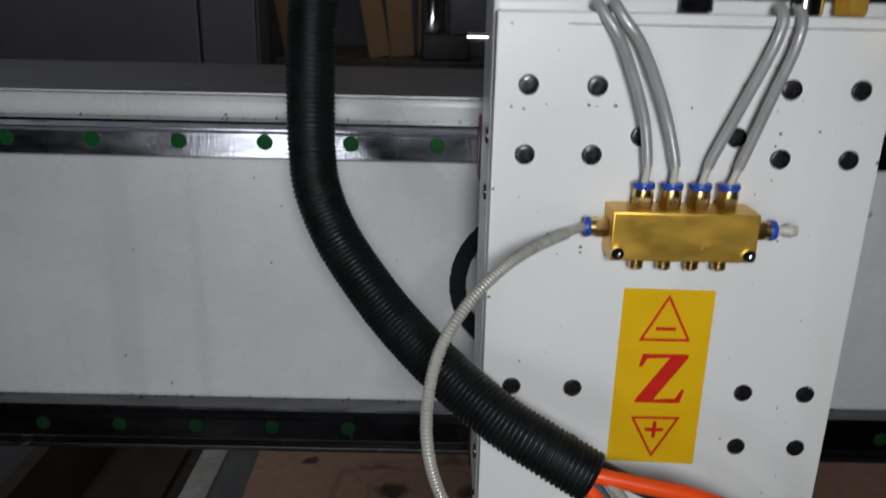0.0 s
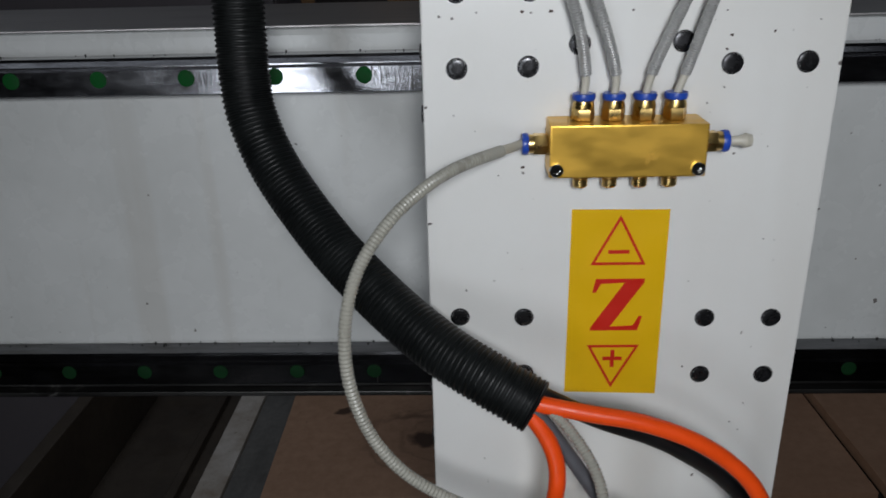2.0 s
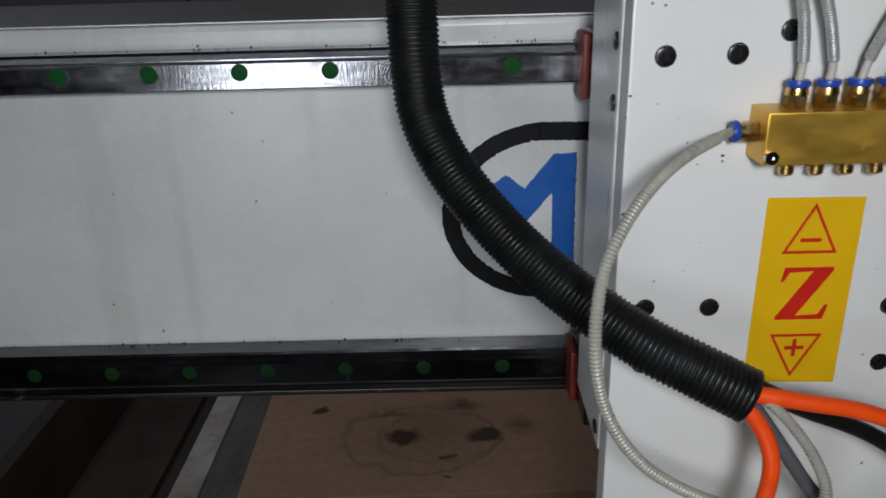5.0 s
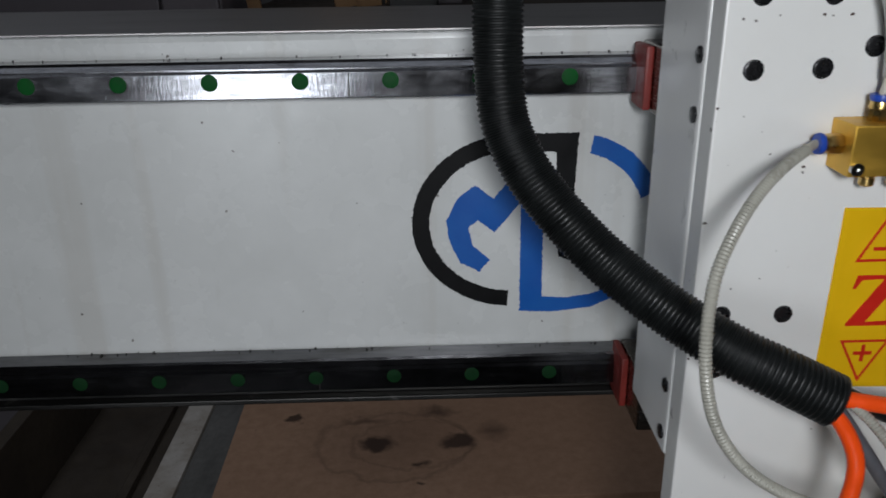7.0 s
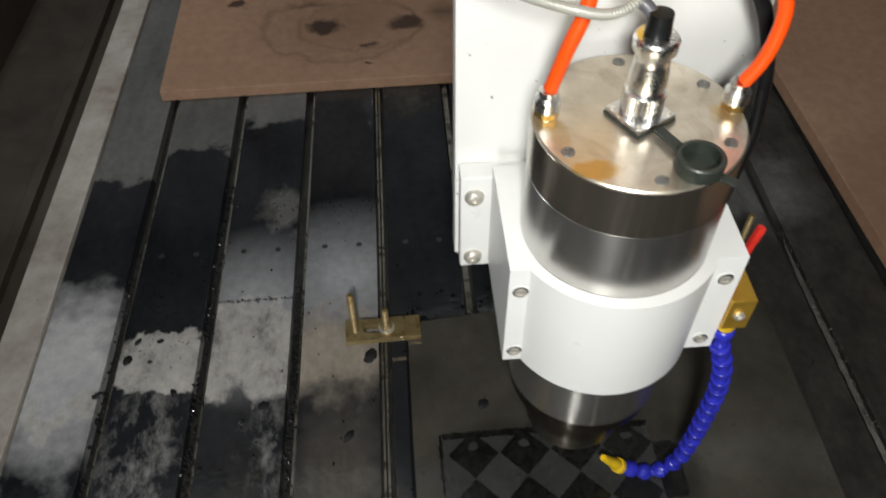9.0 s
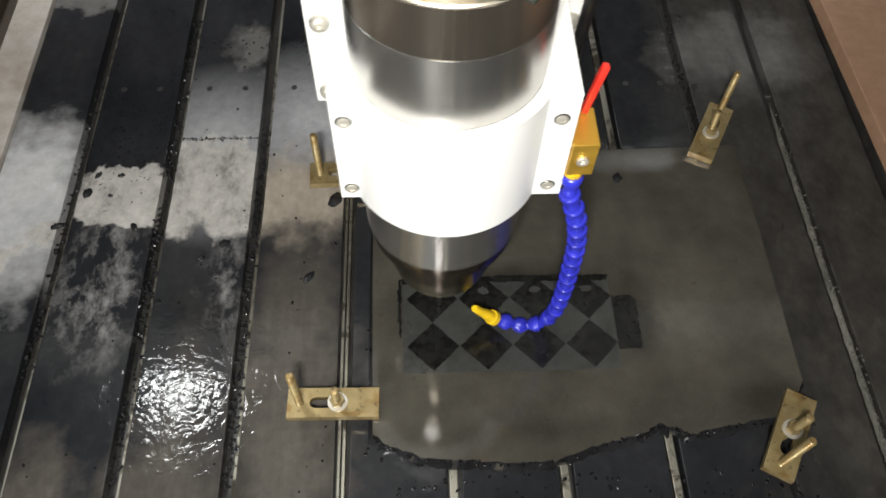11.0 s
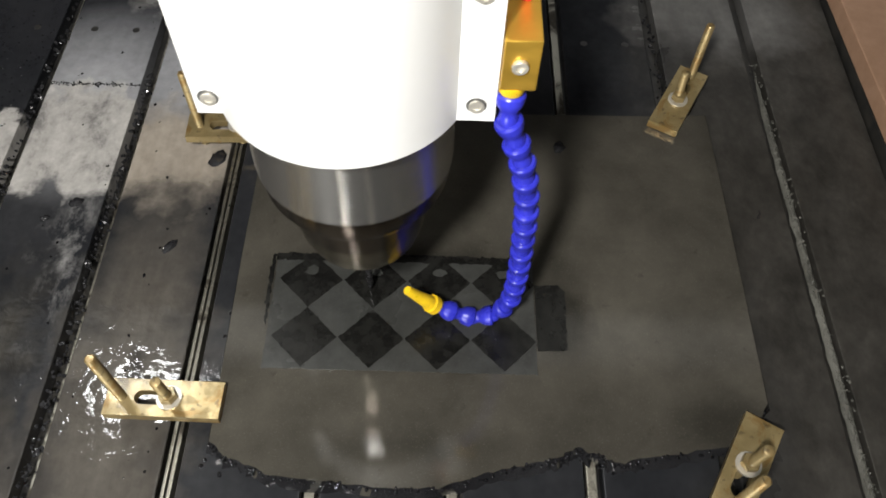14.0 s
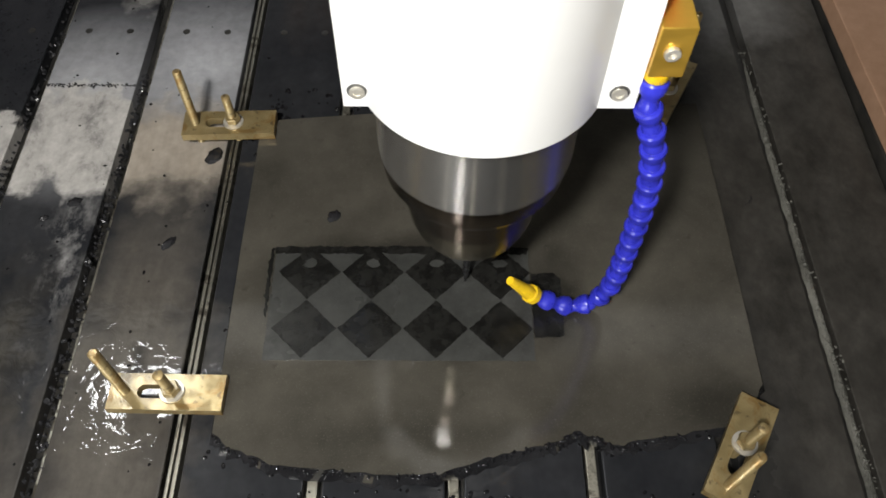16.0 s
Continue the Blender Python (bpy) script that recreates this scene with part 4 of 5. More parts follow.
def z_carriage():
    c = mover("tool_carriage", (0.372, -0.10, 1.30), "white painted carriage plate with black socket screws and paint chips", "machine carriage")
    plate = part("front_plate", box(0.2735, 0.4705, PY, -0.1285, 1.040, 1.578, 0.0012), PLATE_WHITE, c)
    rows = [(0.2903, 1.5432), (0.3243, 1.5432), (0.4202, 1.5432), (0.4545, 1.5435), (0.2901, 1.5083), (0.324, 1.5087), (0.4197, 1.5085), (0.4545, 1.5086), (0.348, 1.5188), (0.3962, 1.5191),
            (0.2897, 1.3769), (0.3239, 1.3765), (0.4198, 1.3754), (0.4546, 1.3752), (0.2900, 1.3425), (0.3244, 1.3422), (0.4205, 1.3409), (0.4548, 1.3407)]
    for x, z in rows:
        hole = part("counterbore", lathe([(0.0052, 0.0), (0.0052, -0.0002), (0.0045, -0.0002), (0.0045, 0.0)], (x, PY, z), "y", 20), BLACK_OXIDE, c)
        part("socket_screw", socket_screw(x, PY + 0.0004, z, 0.0044, 0.0012), BLACK_OXIDE, hole)
    # dark bar added to draw the crease where the plate's top bevel begins
    part("bevel_line", box(0.308, 0.4635, PY - 0.0003, PY + 0.0002, 1.5722, 1.5727), BLACK_OXIDE, c, "thin dark line drawn for the crease of the top bevel")
    rng = random.Random(12)
    for x, z, a in ((0.3208, 1.5338, 2.2), (0.3250, 1.5332, 1.4), (0.3340, 1.5338, 2.4), (0.3720, 1.5335, 1.6), (0.3962, 1.5448, 1.3), (0.4224, 1.5428, 1.4), (0.4148, 1.5325, 1.2), (0.4182, 1.5214, 1.8),
                    (0.4164, 1.5150, 1.6), (0.4376, 1.5228, 2.0), (0.3100, 1.4555, 1.2), (0.3222, 1.4595, 2.2), (0.4252, 1.4650, 1.6), (0.3080, 1.3980, 1.0), (0.4450, 1.4200, 1.2), (0.2748, 1.4900, 2.0), (0.2750, 1.4300, 2.4), (0.2747, 1.3500, 1.8), (0.4400, 1.3100, 1.3)):
        o = []
        for k in range(9):
            q = 2 * math.pi * k / 9
            o.append((x + 0.00042 * a * math.cos(q) * rng.uniform(0.5, 1.5), z + 0.00030 * a * math.sin(q) * rng.uniform(0.4, 1.6)))
        part("paint_chip", prism(o, PY - 0.00015, PY + 0.0001), CHIP, plate)
    part("rear_body", box(0.2725, 0.4715, -0.128, -0.052, 1.272, 1.585, 0.003), WHITE, c)
    for z, n in ((1.485, 0), (1.2592, 1)):
        for x0 in (0.2785, 0.3985):
            block = part("bearing_block", box(x0, x0 + 0.065, -0.0518, 0.008, z - 0.0220, z + 0.0220, 0.002), DARK_STEEL, c, "dark steel rail bearing")
            for x in (x0 - 0.0054, x0 + 0.0652):
                part("end_seal", box(x, x + 0.0052, -0.022, 0.009, z - 0.0205, z + 0.0205, 0.0015), RED, block, "red rubber end seal")
    for z in (1.513, 1.482, 1.318, 1.285):
        part("side_screw", lathe([(0.0045, 0.0), (0.0045, -0.0010), (0.0035, -0.0014), (0.0, -0.0014)], (0.2725, -0.121, z), "x", 16), BLACK_OXIDE, c)
    part("top_block", box(0.30, 0.445, -0.1275, -0.06, 1.586, 1.64, 0.003), WHITE, c)
    part("lead_screw", threaded(0.3711, -0.137, 1.5785, 1.70, 0.0085), BLACK_OXIDE, c, "black threaded lead screw")
    part("grease_fitting", lathe([(0.009, 0), (0.009, 0.008), (0.0055, 0.011), (0.0055, 0.02)], (0.4232, -0.138, 1.5785), "z", 16), CHROME, c, "chrome fitting")
    part("brass_elbow", hexagon(0.0085, 0.447, -0.137, 1.5785, 0.03), BRASS, c)
    part("brass_elbow", hexagon(0.0085, 0.4635, -0.158, 1.5695, 0.022, "x"), BRASS, c)
    part("side_stop", lathe([(0.0022, 0), (0.0022, 0.012), (0.003, 0.0125), (0.003, 0.014)], (0.2605, -0.10, 1.563), "x", 12), CHROME, c)
    return c


def sticker():
    s = mover("direction_sticker", (0.372, PY, 1.383), "yellow sticker with red letter and direction triangles on the plate", "sticker")
    y0, y1, y2 = PY - 0.0003, PY + 0.0002, PY - 0.0006
    part("backing", prism([(0.3473, 1.4371), (0.3968, 1.4366), (0.3970, 1.3289), (0.3469, 1.3302)], y0, y1), STICKER, s, "", False)

    def tri(cx, cz, w, h, up):
        k = 1 if up else -1
        o = [(cx, cz + k * h), (cx - w, cz), (cx + w, cz)]
        gx = (sum(p[0] for p in o) / 3, sum(p[1] for p in o) / 3)
        i = [(gx[0] + (x - gx[0]) * 0.84, gx[1] + (z - gx[1]) * 0.84) for x, z in o]
        return frame_prism(o, i, y2, y0)
    part("triangle", tri(0.3722, 1.4065, 0.0142, 0.0275, True), RED_INK, s, "red outlined triangle", False)
    part("minus_sign", prism([(0.3668, 1.4128), (0.3776, 1.4128), (0.3776, 1.4148), (0.3668, 1.4148)], y2, y0), RED_INK, s, "red minus sign", False)
    zz = [(0.3594, 1.3684), (0.3846, 1.3684), (0.3866, 1.3768), (0.3848, 1.3768), (0.3820, 1.3712), (0.3698, 1.3706), (0.3866, 1.3966), (0.3866, 1.3986),
          (0.3612, 1.3986), (0.3596, 1.3908), (0.3614, 1.3908), (0.3640, 1.3958), (0.3764, 1.3964), (0.3594, 1.3700)]
    part("letter", prism(zz, y2, y0), RED_INK, s, "red serif capital letter Z", False)
    part("triangle", tri(0.3722, 1.3595, 0.0140, 0.0265, False), RED_INK, s, "red outlined triangle", False)
    cross = [(-1, -5), (1, -5), (1, -1), (5, -1), (5, 1), (1, 1), (1, 5), (-1, 5), (-1, 1), (-5, 1), (-5, -1), (-1, -1)]
    part("plus_sign", prism([(0.3722 + 0.00105 * a, 1.3512 + 0.00105 * b) for a, b in cross], y2, y0), RED_INK, s, "red plus sign", False)


def oil_distributor():
    d = mover("oil_distributor", (0.368, PY, 1.472), "brass oil distributor block with blue push-in fittings on the plate", "oil distributor")
    block = part("block", box(0.3330, 0.4055, -0.1690, PY - 0.0002, 1.4600, 1.4850, 0.0008), BRASS, d)
    for x in (0.3491, 0.3632, 0.3775, 0.3917):
        f = part("fitting", hexagon(0.0054, x, -0.158, 1.4852, 0.0060, "z", lathe([(0.0052, 0.0058), (0.0053, 0.0064), (0.0046, 0.0094)], (x, -0.158, 1.4852), "z", 18)), OLD_BRASS, d)
        part("collet_ring", lathe([(0.0028, 0), (0.0052, 0.0), (0.0056, 0.0015), (0.0052, 0.003), (0.0028, 0.003)], (x, -0.158, 1.4948), "z", 18), BLUE_RING, f, "blue plastic ring")
        part("bleed_screw", lathe([(0.0026, 0), (0.0026, -0.003), (0.0037, -0.0032), (0.0037, -0.0066), (0.003, -0.0074), (0, -0.0074)], (x, -0.158, 1.4600), "z", 14), OLD_BRASS, d)
    for x, s in ((0.3328, -1), (0.4057, 1)):
        f = part("fitting", hexagon(0.0052, x, -0.158, 1.4742, s * 0.0068, "x", lathe([(0.0045, s * 0.006), (0.0045, s * 0.009)], (x, -0.158, 1.4742), "x", 16)), OLD_BRASS, d)
        part("collet_ring", lathe([(0.0028, 0), (0.0050, 0.0), (0.0054, s * 0.0015), (0.0050, s * 0.003), (0.0028, s * 0.003)], (x + s * 0.009, -0.158, 1.4742), "x", 18), BLUE_RING, f, "blue plastic ring")
    part("plug", lathe([(0.0022, 0), (0.0024, 0.006), (0.0036, 0.008), (0.0028, 0.011), (0.0, 0.012)], (0.4177, -0.158, 1.4742), "x", 12), TUBE_CLEAR, d, "milky plastic plug")
    part("nylon_crumb", lathe([(0.0012, 0), (0.0018, 0.002), (0.0010, 0.005), (0.0, 0.0056)], (0.4060, -0.1482, 1.4580), "x", 8), TUBE_CLEAR, d, "milky nylon offcut")
    for x in (0.3362, 0.4015):
        part("mounting_screw", socket_screw(x, -0.1690, 1.4642, 0.0033, 0.0026), CHROME, d)
    paths = [[(0.3491, -0.158, 1.4960), (0.3494, -0.159, 1.5080), (0.3440, -0.162, 1.5330), (0.3320, -0.160, 1.5637), (0.3250, -0.152, 1.576), (0.3215, -0.141, 1.583)],
             [(0.3632, -0.158, 1.4960), (0.3630, -0.159, 1.5080), (0.3545, -0.162, 1.5340), (0.3418, -0.160, 1.5626), (0.3330, -0.152, 1.576), (0.3300, -0.141, 1.583)],
             [(0.3775, -0.158, 1.4960), (0.3812, -0.159, 1.5110), (0.3910, -0.162, 1.5370), (0.4022, -0.160, 1.5626), (0.4087, -0.152, 1.576), (0.4100, -0.141, 1.583)],
             [(0.3917, -0.158, 1.4960), (0.3950, -0.159, 1.5070), (0.4036, -0.162, 1.5380), (0.4126, -0.160, 1.5628), (0.4176, -0.152, 1.576), (0.4190, -0.141, 1.583)]]
    for p in paths:
        path = smooth_path(p, 0.0006)
        t = part("oil_tube", sweep(path[::3], 0.0019, 10), TUBE_CLEAR, d, "milky nylon tube in a wire spring")
        part("spring_guard", sweep(path[17:], lambda i: 0.00275 if i % 2 else 0.00245, 12), SPRING, t, "wound steel spring guard")
    return block


def conduit():
    c = mover("corrugated_conduit", (0.3245, -0.206, 1.3596), "black corrugated cable conduit hanging in front of the gantry", "conduit")
    pts = [(0.184, -0.07, 1.80), (0.182, -0.085, 1.72), (0.1795, -0.097, 1.63), (0.1748, -0.103, 1.57), (0.1735, -0.105, 1.5395), (0.1734, -0.106, 1.5227), (0.1738, -0.108, 1.5026), (0.1768, -0.112, 1.4792), (0.1875, -0.12, 1.4552),
           (0.2048, -0.132, 1.4329), (0.2269, -0.148, 1.4115), (0.2540, -0.168, 1.3925), (0.2802, -0.186, 1.3785), (0.3025, -0.198, 1.3695), (0.3245, -0.206, 1.3596)]
    path = smooth_path(pts, 0.00068)
    part("sheath", sweep(path, lambda i: (0.0127, 0.0135, 0.0136, 0.0128)[i % 4], 28), BLACK_RUBBER, c)
    part("cut_end", sweep([path[-1] + (path[-1] - path[-9]).normalized() * d for d in (0.0002, 0.0012, 0.0022)], lambda i: (0.0128, 0.0136, 0.0128)[i], 28), BLACK_CABLE, c, "plain cut end of the conduit")
    return c


def cable(name, pts, r, mat, label, category, group="", seg=14):
    t = mover(name, pts[len(pts) // 2], label, category, group)
    part("sheath", sweep(smooth_path(pts, 0.003), r, seg), mat, t)
    return t


def loose_lines():
    cable("air_hose", [(0.3140, -0.204, 1.3640), (0.3227, -0.207, 1.3562), (0.3324, -0.212, 1.342), (0.3358, -0.217, 1.3271), (0.3325, -0.220, 1.3057), (0.3255, -0.221, 1.2841), (0.3190, -0.2188, 1.2560)], 0.0041, ORANGE,
          "bright orange air hose running down to the spindle", "hose", "orange hoses")
    cable("air_hose", [(0.3160, -0.203, 1.3630), (0.3276, -0.207, 1.3610), (0.3510, -0.2105, 1.3578), (0.3750, -0.2125, 1.3540), (0.3990, -0.2135, 1.3450), (0.4180, -0.214, 1.3320), (0.4310, -0.216, 1.3170), (0.4370, -0.219, 1.2984),
                       (0.4343, -0.221, 1.2751), (0.4262, -0.2208, 1.2560)], 0.0041, ORANGE, "bright orange air hose looping over to the spindle", "hose", "orange hoses")
    cable("power_cable", [(0.318, -0.199, 1.3680), (0.3320, -0.2, 1.3600), (0.3580, -0.195, 1.3440), (0.3840, -0.19, 1.3310), (0.4010, -0.19, 1.3220), (0.4230, -0.19, 1.3060), (0.4400, -0.19, 1.2850), (0.4535, -0.19, 1.2500), (0.4590, -0.19, 1.2200), (0.4625, -0.189, 1.1900),
                          (0.4615, -0.188, 1.1600), (0.4595, -0.187, 1.1200), (0.4580, -0.185, 1.0900)], 0.0043, BLACK_CABLE, "black cable drooping behind the spindle", "cable")
    cable("spindle_cable", [(0.316, -0.205, 1.3640), (0.3270, -0.207, 1.3546), (0.3427, -0.21, 1.3328), (0.3570, -0.214, 1.3119), (0.3650, -0.219, 1.3055), (0.3695, -0.2230, 1.298), (0.3705, -0.2247, 1.285)], 0.0036, GREY_CABLE,
          "grey cable entering the spindle plug", "cable")
    t = mover("oil_feed_tube", (0.30, -0.22, 1.37), "beige oil tube in a wire spring, looping over the conduit", "tube")
    pts = [(0.3208, -0.158, 1.4742), (0.3165, -0.162, 1.4738), (0.2900, -0.192, 1.4722), (0.2725, -0.209, 1.4650), (0.2590, -0.2225, 1.4540), (0.2490, -0.233, 1.4390), (0.2445, -0.241, 1.4200), (0.2448, -0.245, 1.3990),
           (0.2500, -0.246, 1.3780), (0.2595, -0.247, 1.3610), (0.2730, -0.247, 1.3470), (0.2935, -0.246, 1.3340), (0.3192, -0.244, 1.3232), (0.3400, -0.240, 1.3170), (0.3540, -0.234, 1.3220), (0.3528, -0.225, 1.3344), (0.343, -0.215, 1.349),
           (0.3306, -0.208, 1.3602), (0.318, -0.205, 1.3670)]
    path = smooth_path(pts, 0.0009)
    core = part("core", sweep(path[::3], 0.0022, 12), TUBE_CORE, t)
    part("spring_guard", sweep(path[16:], lambda i: 0.00285 if i % 2 else 0.0024, 14), GUARD, core, "fine wound pale spring guard")


AX, AY = 0.3705, -0.2247


def spindle_motor():
    s = mover("spindle_motor", (AX, AY, 1.1), "polished steel cylindrical spindle motor with stained top cap", "spindle motor")
    R = 0.0605
    part("body", lathe([(R - 0.003, 0.988), (R - 0.001, 0.990), (R - 0.001, 1.0455), (R, 1.05), (R, 1.2045), (R - 0.0008, 1.2049)], (AX, AY, 0), "z", 64), SPINDLE_STEEL, s)
    cap = part("top_cap", lathe([(R - 0.0006, 1.2389), (R - 0.0015, 1.240), (0.0, 1.240)], (AX, AY, 0), "z", 64), CAP_STEEL, s, "satin cap with amber oil stains")
    part("cap_band", lathe([(R - 0.0008, 1.2051), (R, 1.2056), (R, 1.2384), (R - 0.0008, 1.2388)], (AX, AY, 0), "z", 64), BAND_STEEL, cap, "dark polished band")
    for a in range(6):
        x, y = AX + 0.0515 * math.cos(radians(60 * a + 90)), AY + 0.0515 * math.sin(radians(60 * a + 90))
        part("cap_screw", socket_screw(x, y, 1.2401, 0.0037, 0.0009, "z"), AGED, cap)
    nose = part("nose", lathe([(R - 0.003, 0.9878), (R - 0.003, 0.974), (0.0515, 0.9625), (0.0490, 0.9615), (0.0470, 0.950), (0.0448, 0.9365)], (AX, AY, 0), "z", 48), NOSE_STEEL, s, "dark brown stepped nose")
    part("nose_ring", lathe([(0.0446, 0.9363), (0.0425, 0.9220), (0.0385, 0.9080), (0.0335, 0.9010), (0.0300, 0.8992), (0.010, 0.8990)], (AX, AY, 0), "z", 48), RING_STEEL, nose, "paler worn steel ring")
    part("collet_nut", lathe([(0.0150, 0.8988), (0.0150, 0.888), (0.013, 0.885), (0.006, 0.8848)], (AX, AY, 0), "z", 32), DARK_STEEL, s)
    part("cutter", lathe([(0.0025, 0.8846), (0.0025, 0.828), (0.0007, 0.8160)], (AX, AY, 0), "z", 12), BLACK_OXIDE, s)
    plug = part("plug", lathe([(0.0108, 1.2446), (0.0108, 1.2600), (0.0100, 1.2606), (0.0098, 1.2616), (0.0104, 1.2622), (0.0106, 1.2700), (0.0094, 1.2780), (0.0096, 1.2830), (0.0118, 1.2858), (0.0121, 1.2920), (0.0108, 1.2935), (0.004, 1.2936)], (AX, AY, 0), "z", 28), CONNECTOR, s, "chrome round connector")
    ring = [(AX + (0.0118 if k % 2 else 0.0112) * math.cos(math.pi * k / 30), AY + (0.0118 if k % 2 else 0.0112) * math.sin(math.pi * k / 30)) for k in range(60)]
    part("knurled_ring", prism(ring, 1.2452, 1.2596, "z"), CONNECTOR, plug)
    turn = about(AX, AY, 1.24, 29.4)
    part("gasket", box(AX - 0.0142, AX + 0.0142, AY - 0.0142, AY + 0.0142, 1.2403, 1.2422, 0.0004, None, turn), CAP_RUBBER, plug, "dark rubber gasket")
    part("flange", box(AX - 0.0138, AX + 0.0138, AY - 0.0138, AY + 0.0138, 1.2423, 1.2448, 0.0006, None, turn), CONNECTOR, plug)
    for sx, sy in ((-0.0108, 0.0108), (-0.0108, -0.0108), (0.0108, -0.0108), (0.0108, 0.0108)):
        p = turn @ Vector((AX + sx, AY + sy, 1.2449))
        part("flange_screw", socket_screw(p.x, p.y, p.z, 0.0016, 0.0008, "z"), SCREW_STEEL, plug)
    part("boot", lathe([(0.0070, 1.2937), (0.0062, 1.306), (0.0042, 1.3064)], (AX, AY + 0.001, 0), "z", 16), BLACK_RUBBER, plug, "black rubber cable boot")
    DX, DY = 0.3912, -0.2690
    dust = part("dust_cap", lathe([(0.0124, 1.2404), (0.0131, 1.2430), (0.0131, 1.2490), (0.0124, 1.2498), (0.0102, 1.2498), (0.0100, 1.2425), (0.0, 1.2425)], (DX, DY, 0), "z", 28), CAP_RUBBER, s, "dark rubber dust cap")
    sx, sy = AX + 0.0065, AY - 0.0150
    long = math.hypot(DX - sx, DY - sy)
    part("strap", box(sx, sx + long - 0.0115, sy - 0.0032, sy + 0.0032, 1.2426, 1.2444, 0.0006, None, about(sx, sy, 1.24, math.degrees(math.atan2(DY - sy, DX - sx)))), CAP_RUBBER, dust)
    part("pull_tab", box(DX + 0.0128, DX + 0.0215, DY - 0.0028, DY + 0.0028, 1.2404, 1.2424, 0.0006, None, about(DX, DY, 1.24, -40)), CAP_RUBBER, dust)
    for x, y in ((0.3190, -0.2185), (0.4255, -0.2205)):
        f = part("air_fitting", lathe([(0.0062, 1.2402), (0.0062, 1.2450), (0.0074, 1.2455), (0.0074, 1.2520), (0.0056, 1.2540), (0.0056, 1.2580)], (x, y, 0), "z", 18), CONNECTOR, s, "nickel push-in fitting")
        part("fitting_hex", hexagon(0.0072, x, y, 1.2403, 0.0042), OLD_BRASS, f)


def spindle_bracket():
    b = mover("spindle_bracket", (AX, -0.2, 1.10), "thick white cast clamp bracket holding the spindle", "spindle bracket")
    z0, z1 = 1.0515, 1.1515
    R, face, inner = 0.0685, -0.2590, 0.0607
    x0, x1 = 0.2985, 0.4490
    half = math.sqrt(R * R - (face - AY) ** 2)
    out = [(x0, -0.1640), (x0, face), (AX - half, face)]
    a0 = math.atan2(face - AY, -half)
    a1 = math.atan2(face - AY, half)
    for k in range(1, 24):
        a = a0 + (a1 - a0) * k / 24
        out.append((AX + R * math.cos(a), AY + R * math.sin(a)))
    out += [(AX + half, face), (x1, face), (x1, -0.1640)]
    bm = bmesh.new()
    outer_top = [bm.verts.new((x, y, z1)) for x, y in out]
    outer_bot = [bm.verts.new((x, y, z0)) for x, y in out]
    n = len(out)
    hole = []
    for x, y in out:
        d = Vector((x - AX, y - AY)).normalized() * inner
        hole.append((AX + d.x, AY + d.y))
    ht = [bm.verts.new((x, y, z1)) for x, y in hole]
    hb = [bm.verts.new((x, y, z0)) for x, y in hole]
    for i in range(n):
        j = (i + 1) % n
        bm.faces.new((outer_top[i], outer_top[j], outer_bot[j], outer_bot[i]))
        bm.faces.new((outer_top[i], outer_top[j], ht[j], ht[i]))
        bm.faces.new((outer_bot[i], outer_bot[j], hb[j], hb[i]))
        bm.faces.new((ht[i], ht[j], hb[j], hb[i]))
    part("clamp_ring", bm, WHITE, b)
    flange = part("mounting_flange", box(0.2762, 0.4678, -0.1636, PY - 0.0004, 1.0435, 1.1400, 0.0015), WHITE, b)
    for x in (0.2862, 0.4570):
        for z in (1.1215, 1.0555):
            part("flange_screw", dome(x, -0.1637, z, 0.0072, 0.0052), SCREW_STEEL, flange)
    for x in (0.3062, 0.4393):
        for z in (1.1303, 1.0629):
            hole = part("counterbore", lathe([(0.0064, 0.0), (0.0064, -0.0005), (0.0053, -0.0005), (0.0053, 0.0002)], (x, face - 0.0001, z), "y", 20), WHITE, b)
            # no recess is cut: a dark disc above the low-set screw paints its shade
            part("bore_shade", lathe([(0.0053, 0.0), (0.0053, -0.0003), (0.0, -0.0003)], (x, face - 0.0001, z), "y", 20), AGED, hole, "dark disc for the shade inside the counterbore")
            part("clamp_screw", socket_screw(x, face - 0.0003, z - 0.0009, 0.0041, 0.0010), SCREW_STEEL, hole)


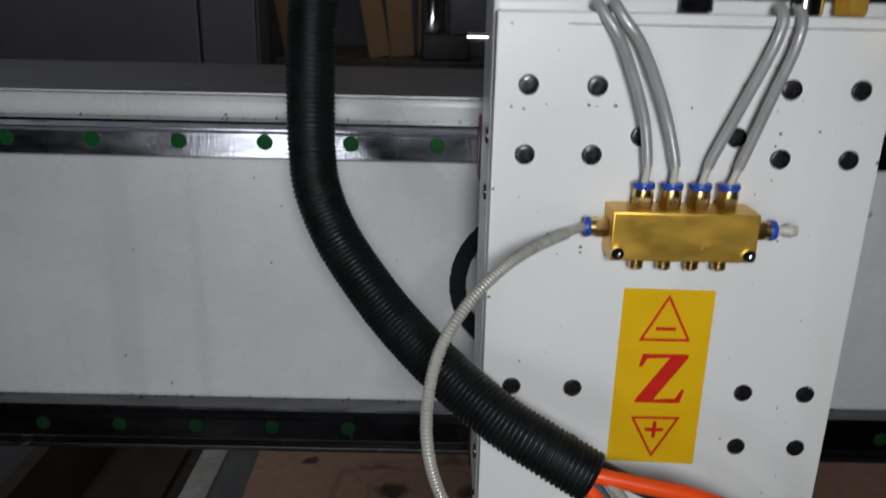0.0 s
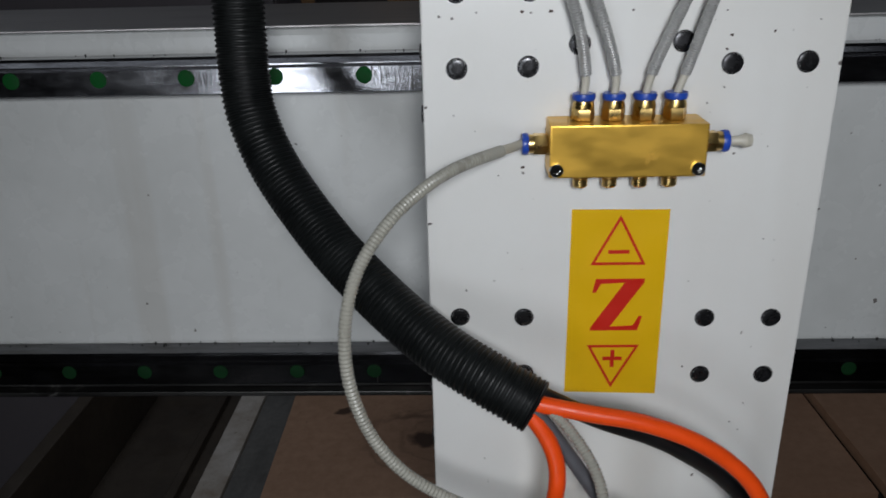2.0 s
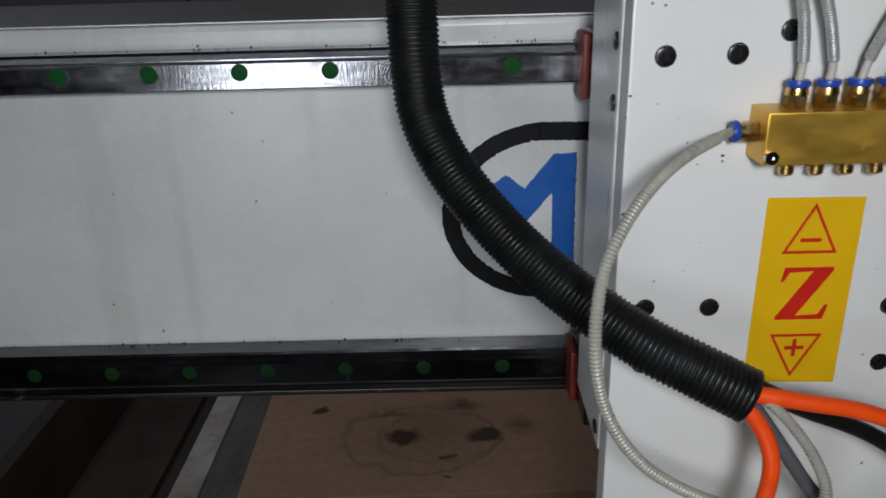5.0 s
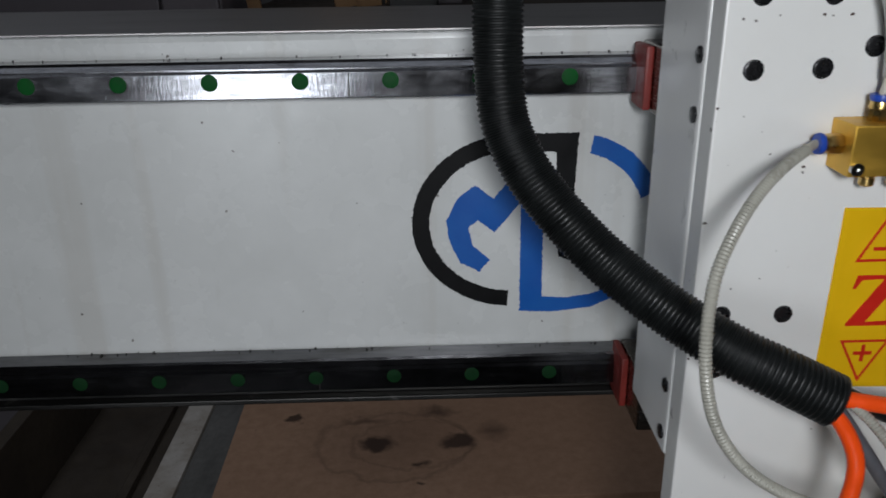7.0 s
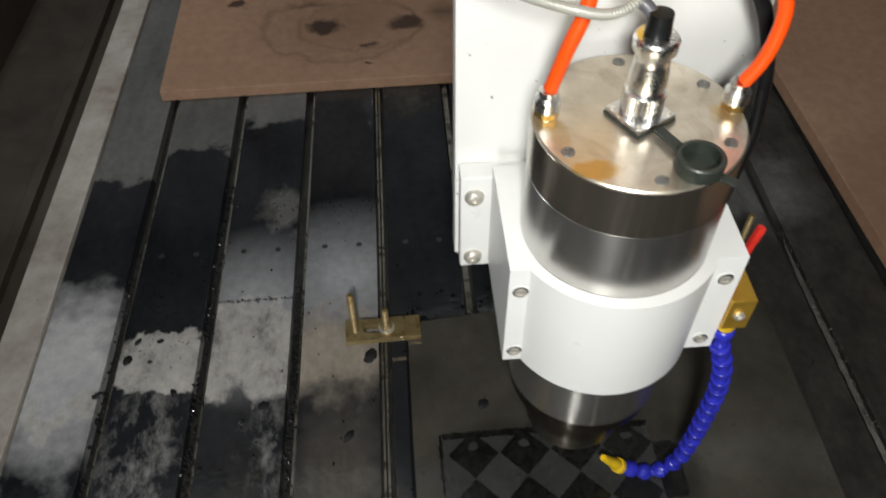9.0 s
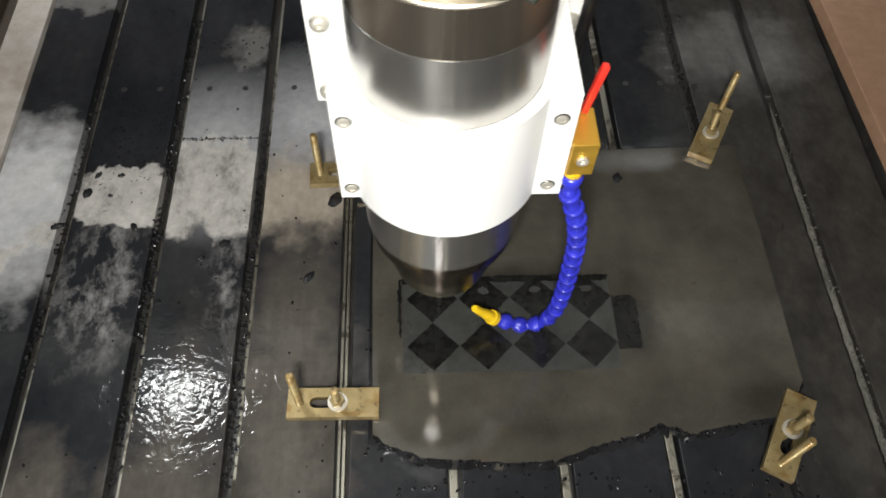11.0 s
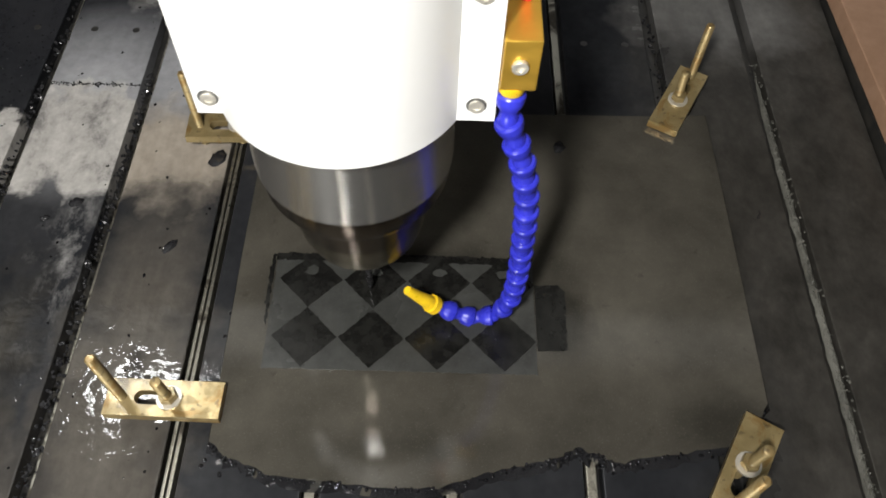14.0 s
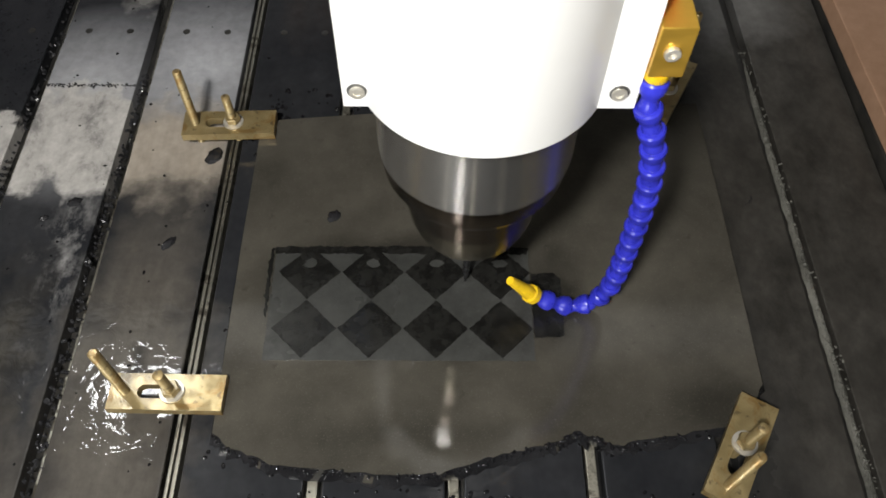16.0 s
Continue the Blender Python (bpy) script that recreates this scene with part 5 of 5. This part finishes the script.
def coolant_line():
    v = mover("coolant_valve", (0.458, -0.25, 1.09), "small brass coolant valve with a red lever beside the spindle bracket", "valve")
    part("block", box(0.4496, 0.4670, -0.2620, -0.2300, 1.0765, 1.1075, 0.0008), BRASS, v)
    part("screw", socket_screw(0.4578, -0.2621, 1.0925, 0.0040, 0.0022), SCREW_STEEL, v)
    part("lever", box(0.4575, 0.4622, -0.2360, -0.2310, 1.1078, 1.1500, 0.0012, None, Matrix.Translation((0.460, -0.233, 1.108)) @ Matrix.Rotation(radians(9), 4, "Y") @ Matrix.Translation((-0.460, 0.233, -1.108))), RED_LEVER, v, "red plastic lever")
    part("yellow_collar", lathe([(0.0060, 1.0708), (0.0066, 1.0720), (0.0066, 1.0763)], (0.4560, -0.2560, 0), "z", 18), YELLOW, v)
    h = mover("coolant_hose", (0.47, -0.255, 0.97), "blue jointed plastic coolant hose with a yellow nozzle", "coolant hose")
    pts = [(0.4560, -0.2560, 1.0700), (0.4560, -0.2600, 1.0520), (0.4650, -0.2600, 1.0270), (0.4730, -0.2570, 0.9860), (0.4762, -0.2540, 0.9420), (0.4780, -0.2505, 0.8850), (0.4760, -0.2490, 0.8470), (0.4660, -0.2490, 0.8245),
           (0.4485, -0.2495, 0.8205), (0.4260, -0.2490, 0.8340), (0.4175, -0.2500, 0.8400)]
    path = smooth_path(pts, 0.0168)
    for a, b in zip(path, path[1:]):
        m = Matrix.Translation(a) @ (b - a).to_track_quat("Z", "Y").to_matrix().to_4x4()
        bm = lathe([(0.0042, 0.0), (0.0070, 0.0003), (0.0078, 0.0014), (0.0076, 0.0046), (0.0066, 0.0078), (0.0050, 0.0098), (0.0045, 0.0118), (0.0050, 0.0140), (0.0056, 0.0160), (0.0052, 0.0178), (0.0036, 0.0186)], (0, 0, 0), "z", 20)
        bmesh.ops.transform(bm, matrix=m, verts=bm.verts)
        part("link", bm, BLUE_LINK, h)
    a, b = path[-1], Vector((0.4010, -0.2518, 0.8635))
    m = Matrix.Translation(a) @ (b - a).to_track_quat("Z", "Y").to_matrix().to_4x4()
    L = (b - a).length
    bm = lathe([(0.0050, -0.001), (0.0072, 0.0), (0.0072, 0.0055), (0.0056, 0.0060), (0.0054, 0.0085), (0.0032, L), (0.0020, L)], (0, 0, 0), "z", 20)
    bmesh.ops.transform(bm, matrix=m, verts=bm.verts)
    part("nozzle", bm, YELLOW, h, "yellow plastic nozzle")


z_carriage()
sticker()
oil_distributor()
conduit()
loose_lines()
spindle_motor()
spindle_bracket()
coolant_line()

# ================= movement =================
SLIDE = [(0, 0.0556), (0.5, 0.0368), (1, 0.0187), (1.4, 0.0035), (1.55, 0.0006), (1.7, 0.0035), (2, 0.0139), (2.5, 0.0321), (3, 0.0520), (3.5, 0.0719), (4, 0.0908), (4.5, 0.1105), (5, 0.1299), (5.8, 0.1608),
         (6.6, 0.1915), (6.8, 0.1950), (7.0, 0.1915), (7.3, 0.1812), (7.5, 0.1742), (8, 0.1533), (8.1, 0.1492), (8.5, 0.1339), (9, 0.1138), (9.5, 0.0949), (10, 0.0758), (10.2, 0.0680), (11, 0.0370), (11.8, 0.0060),
         (11.97, 0.0030), (12.15, 0.0060), (12.3, 0.0115), (12.5, 0.0175), (13, 0.0375), (13.5, 0.0590), (14, 0.0783), (14.5, 0.0966), (15, 0.1155), (15.5, 0.1357), (16, 0.1550)]


# the hanging conduit lags behind the carriage and leans about its lower end
SWAY = [(0, 0.7), (0.8, 1.6), (1.5, 1.9), (2.2, 0.9), (3, 0.2), (4, -0.5), (5, -1.2), (6.7, -1.8), (7.0, -1.2), (7.3, -0.6), (7.5, -0.4), (8, -0.2), (10.2, 0.8), (12, 2.0), (14, 0.0), (16, -1.5)]


def sway_at(t):
    return float(np.interp(t, [a for a, _ in SWAY], [b for _, b in SWAY]))


def motions():
    for ob in MOVERS:
        b = BASE[ob.name]
        lean = ob.name.startswith("corrugated_conduit")
        walk(ob, [(t, pose(b.x + x, b.y, b.z, 0, sway_at(t) if lean else 0, 0)) for t, x in SLIDE])


motions()
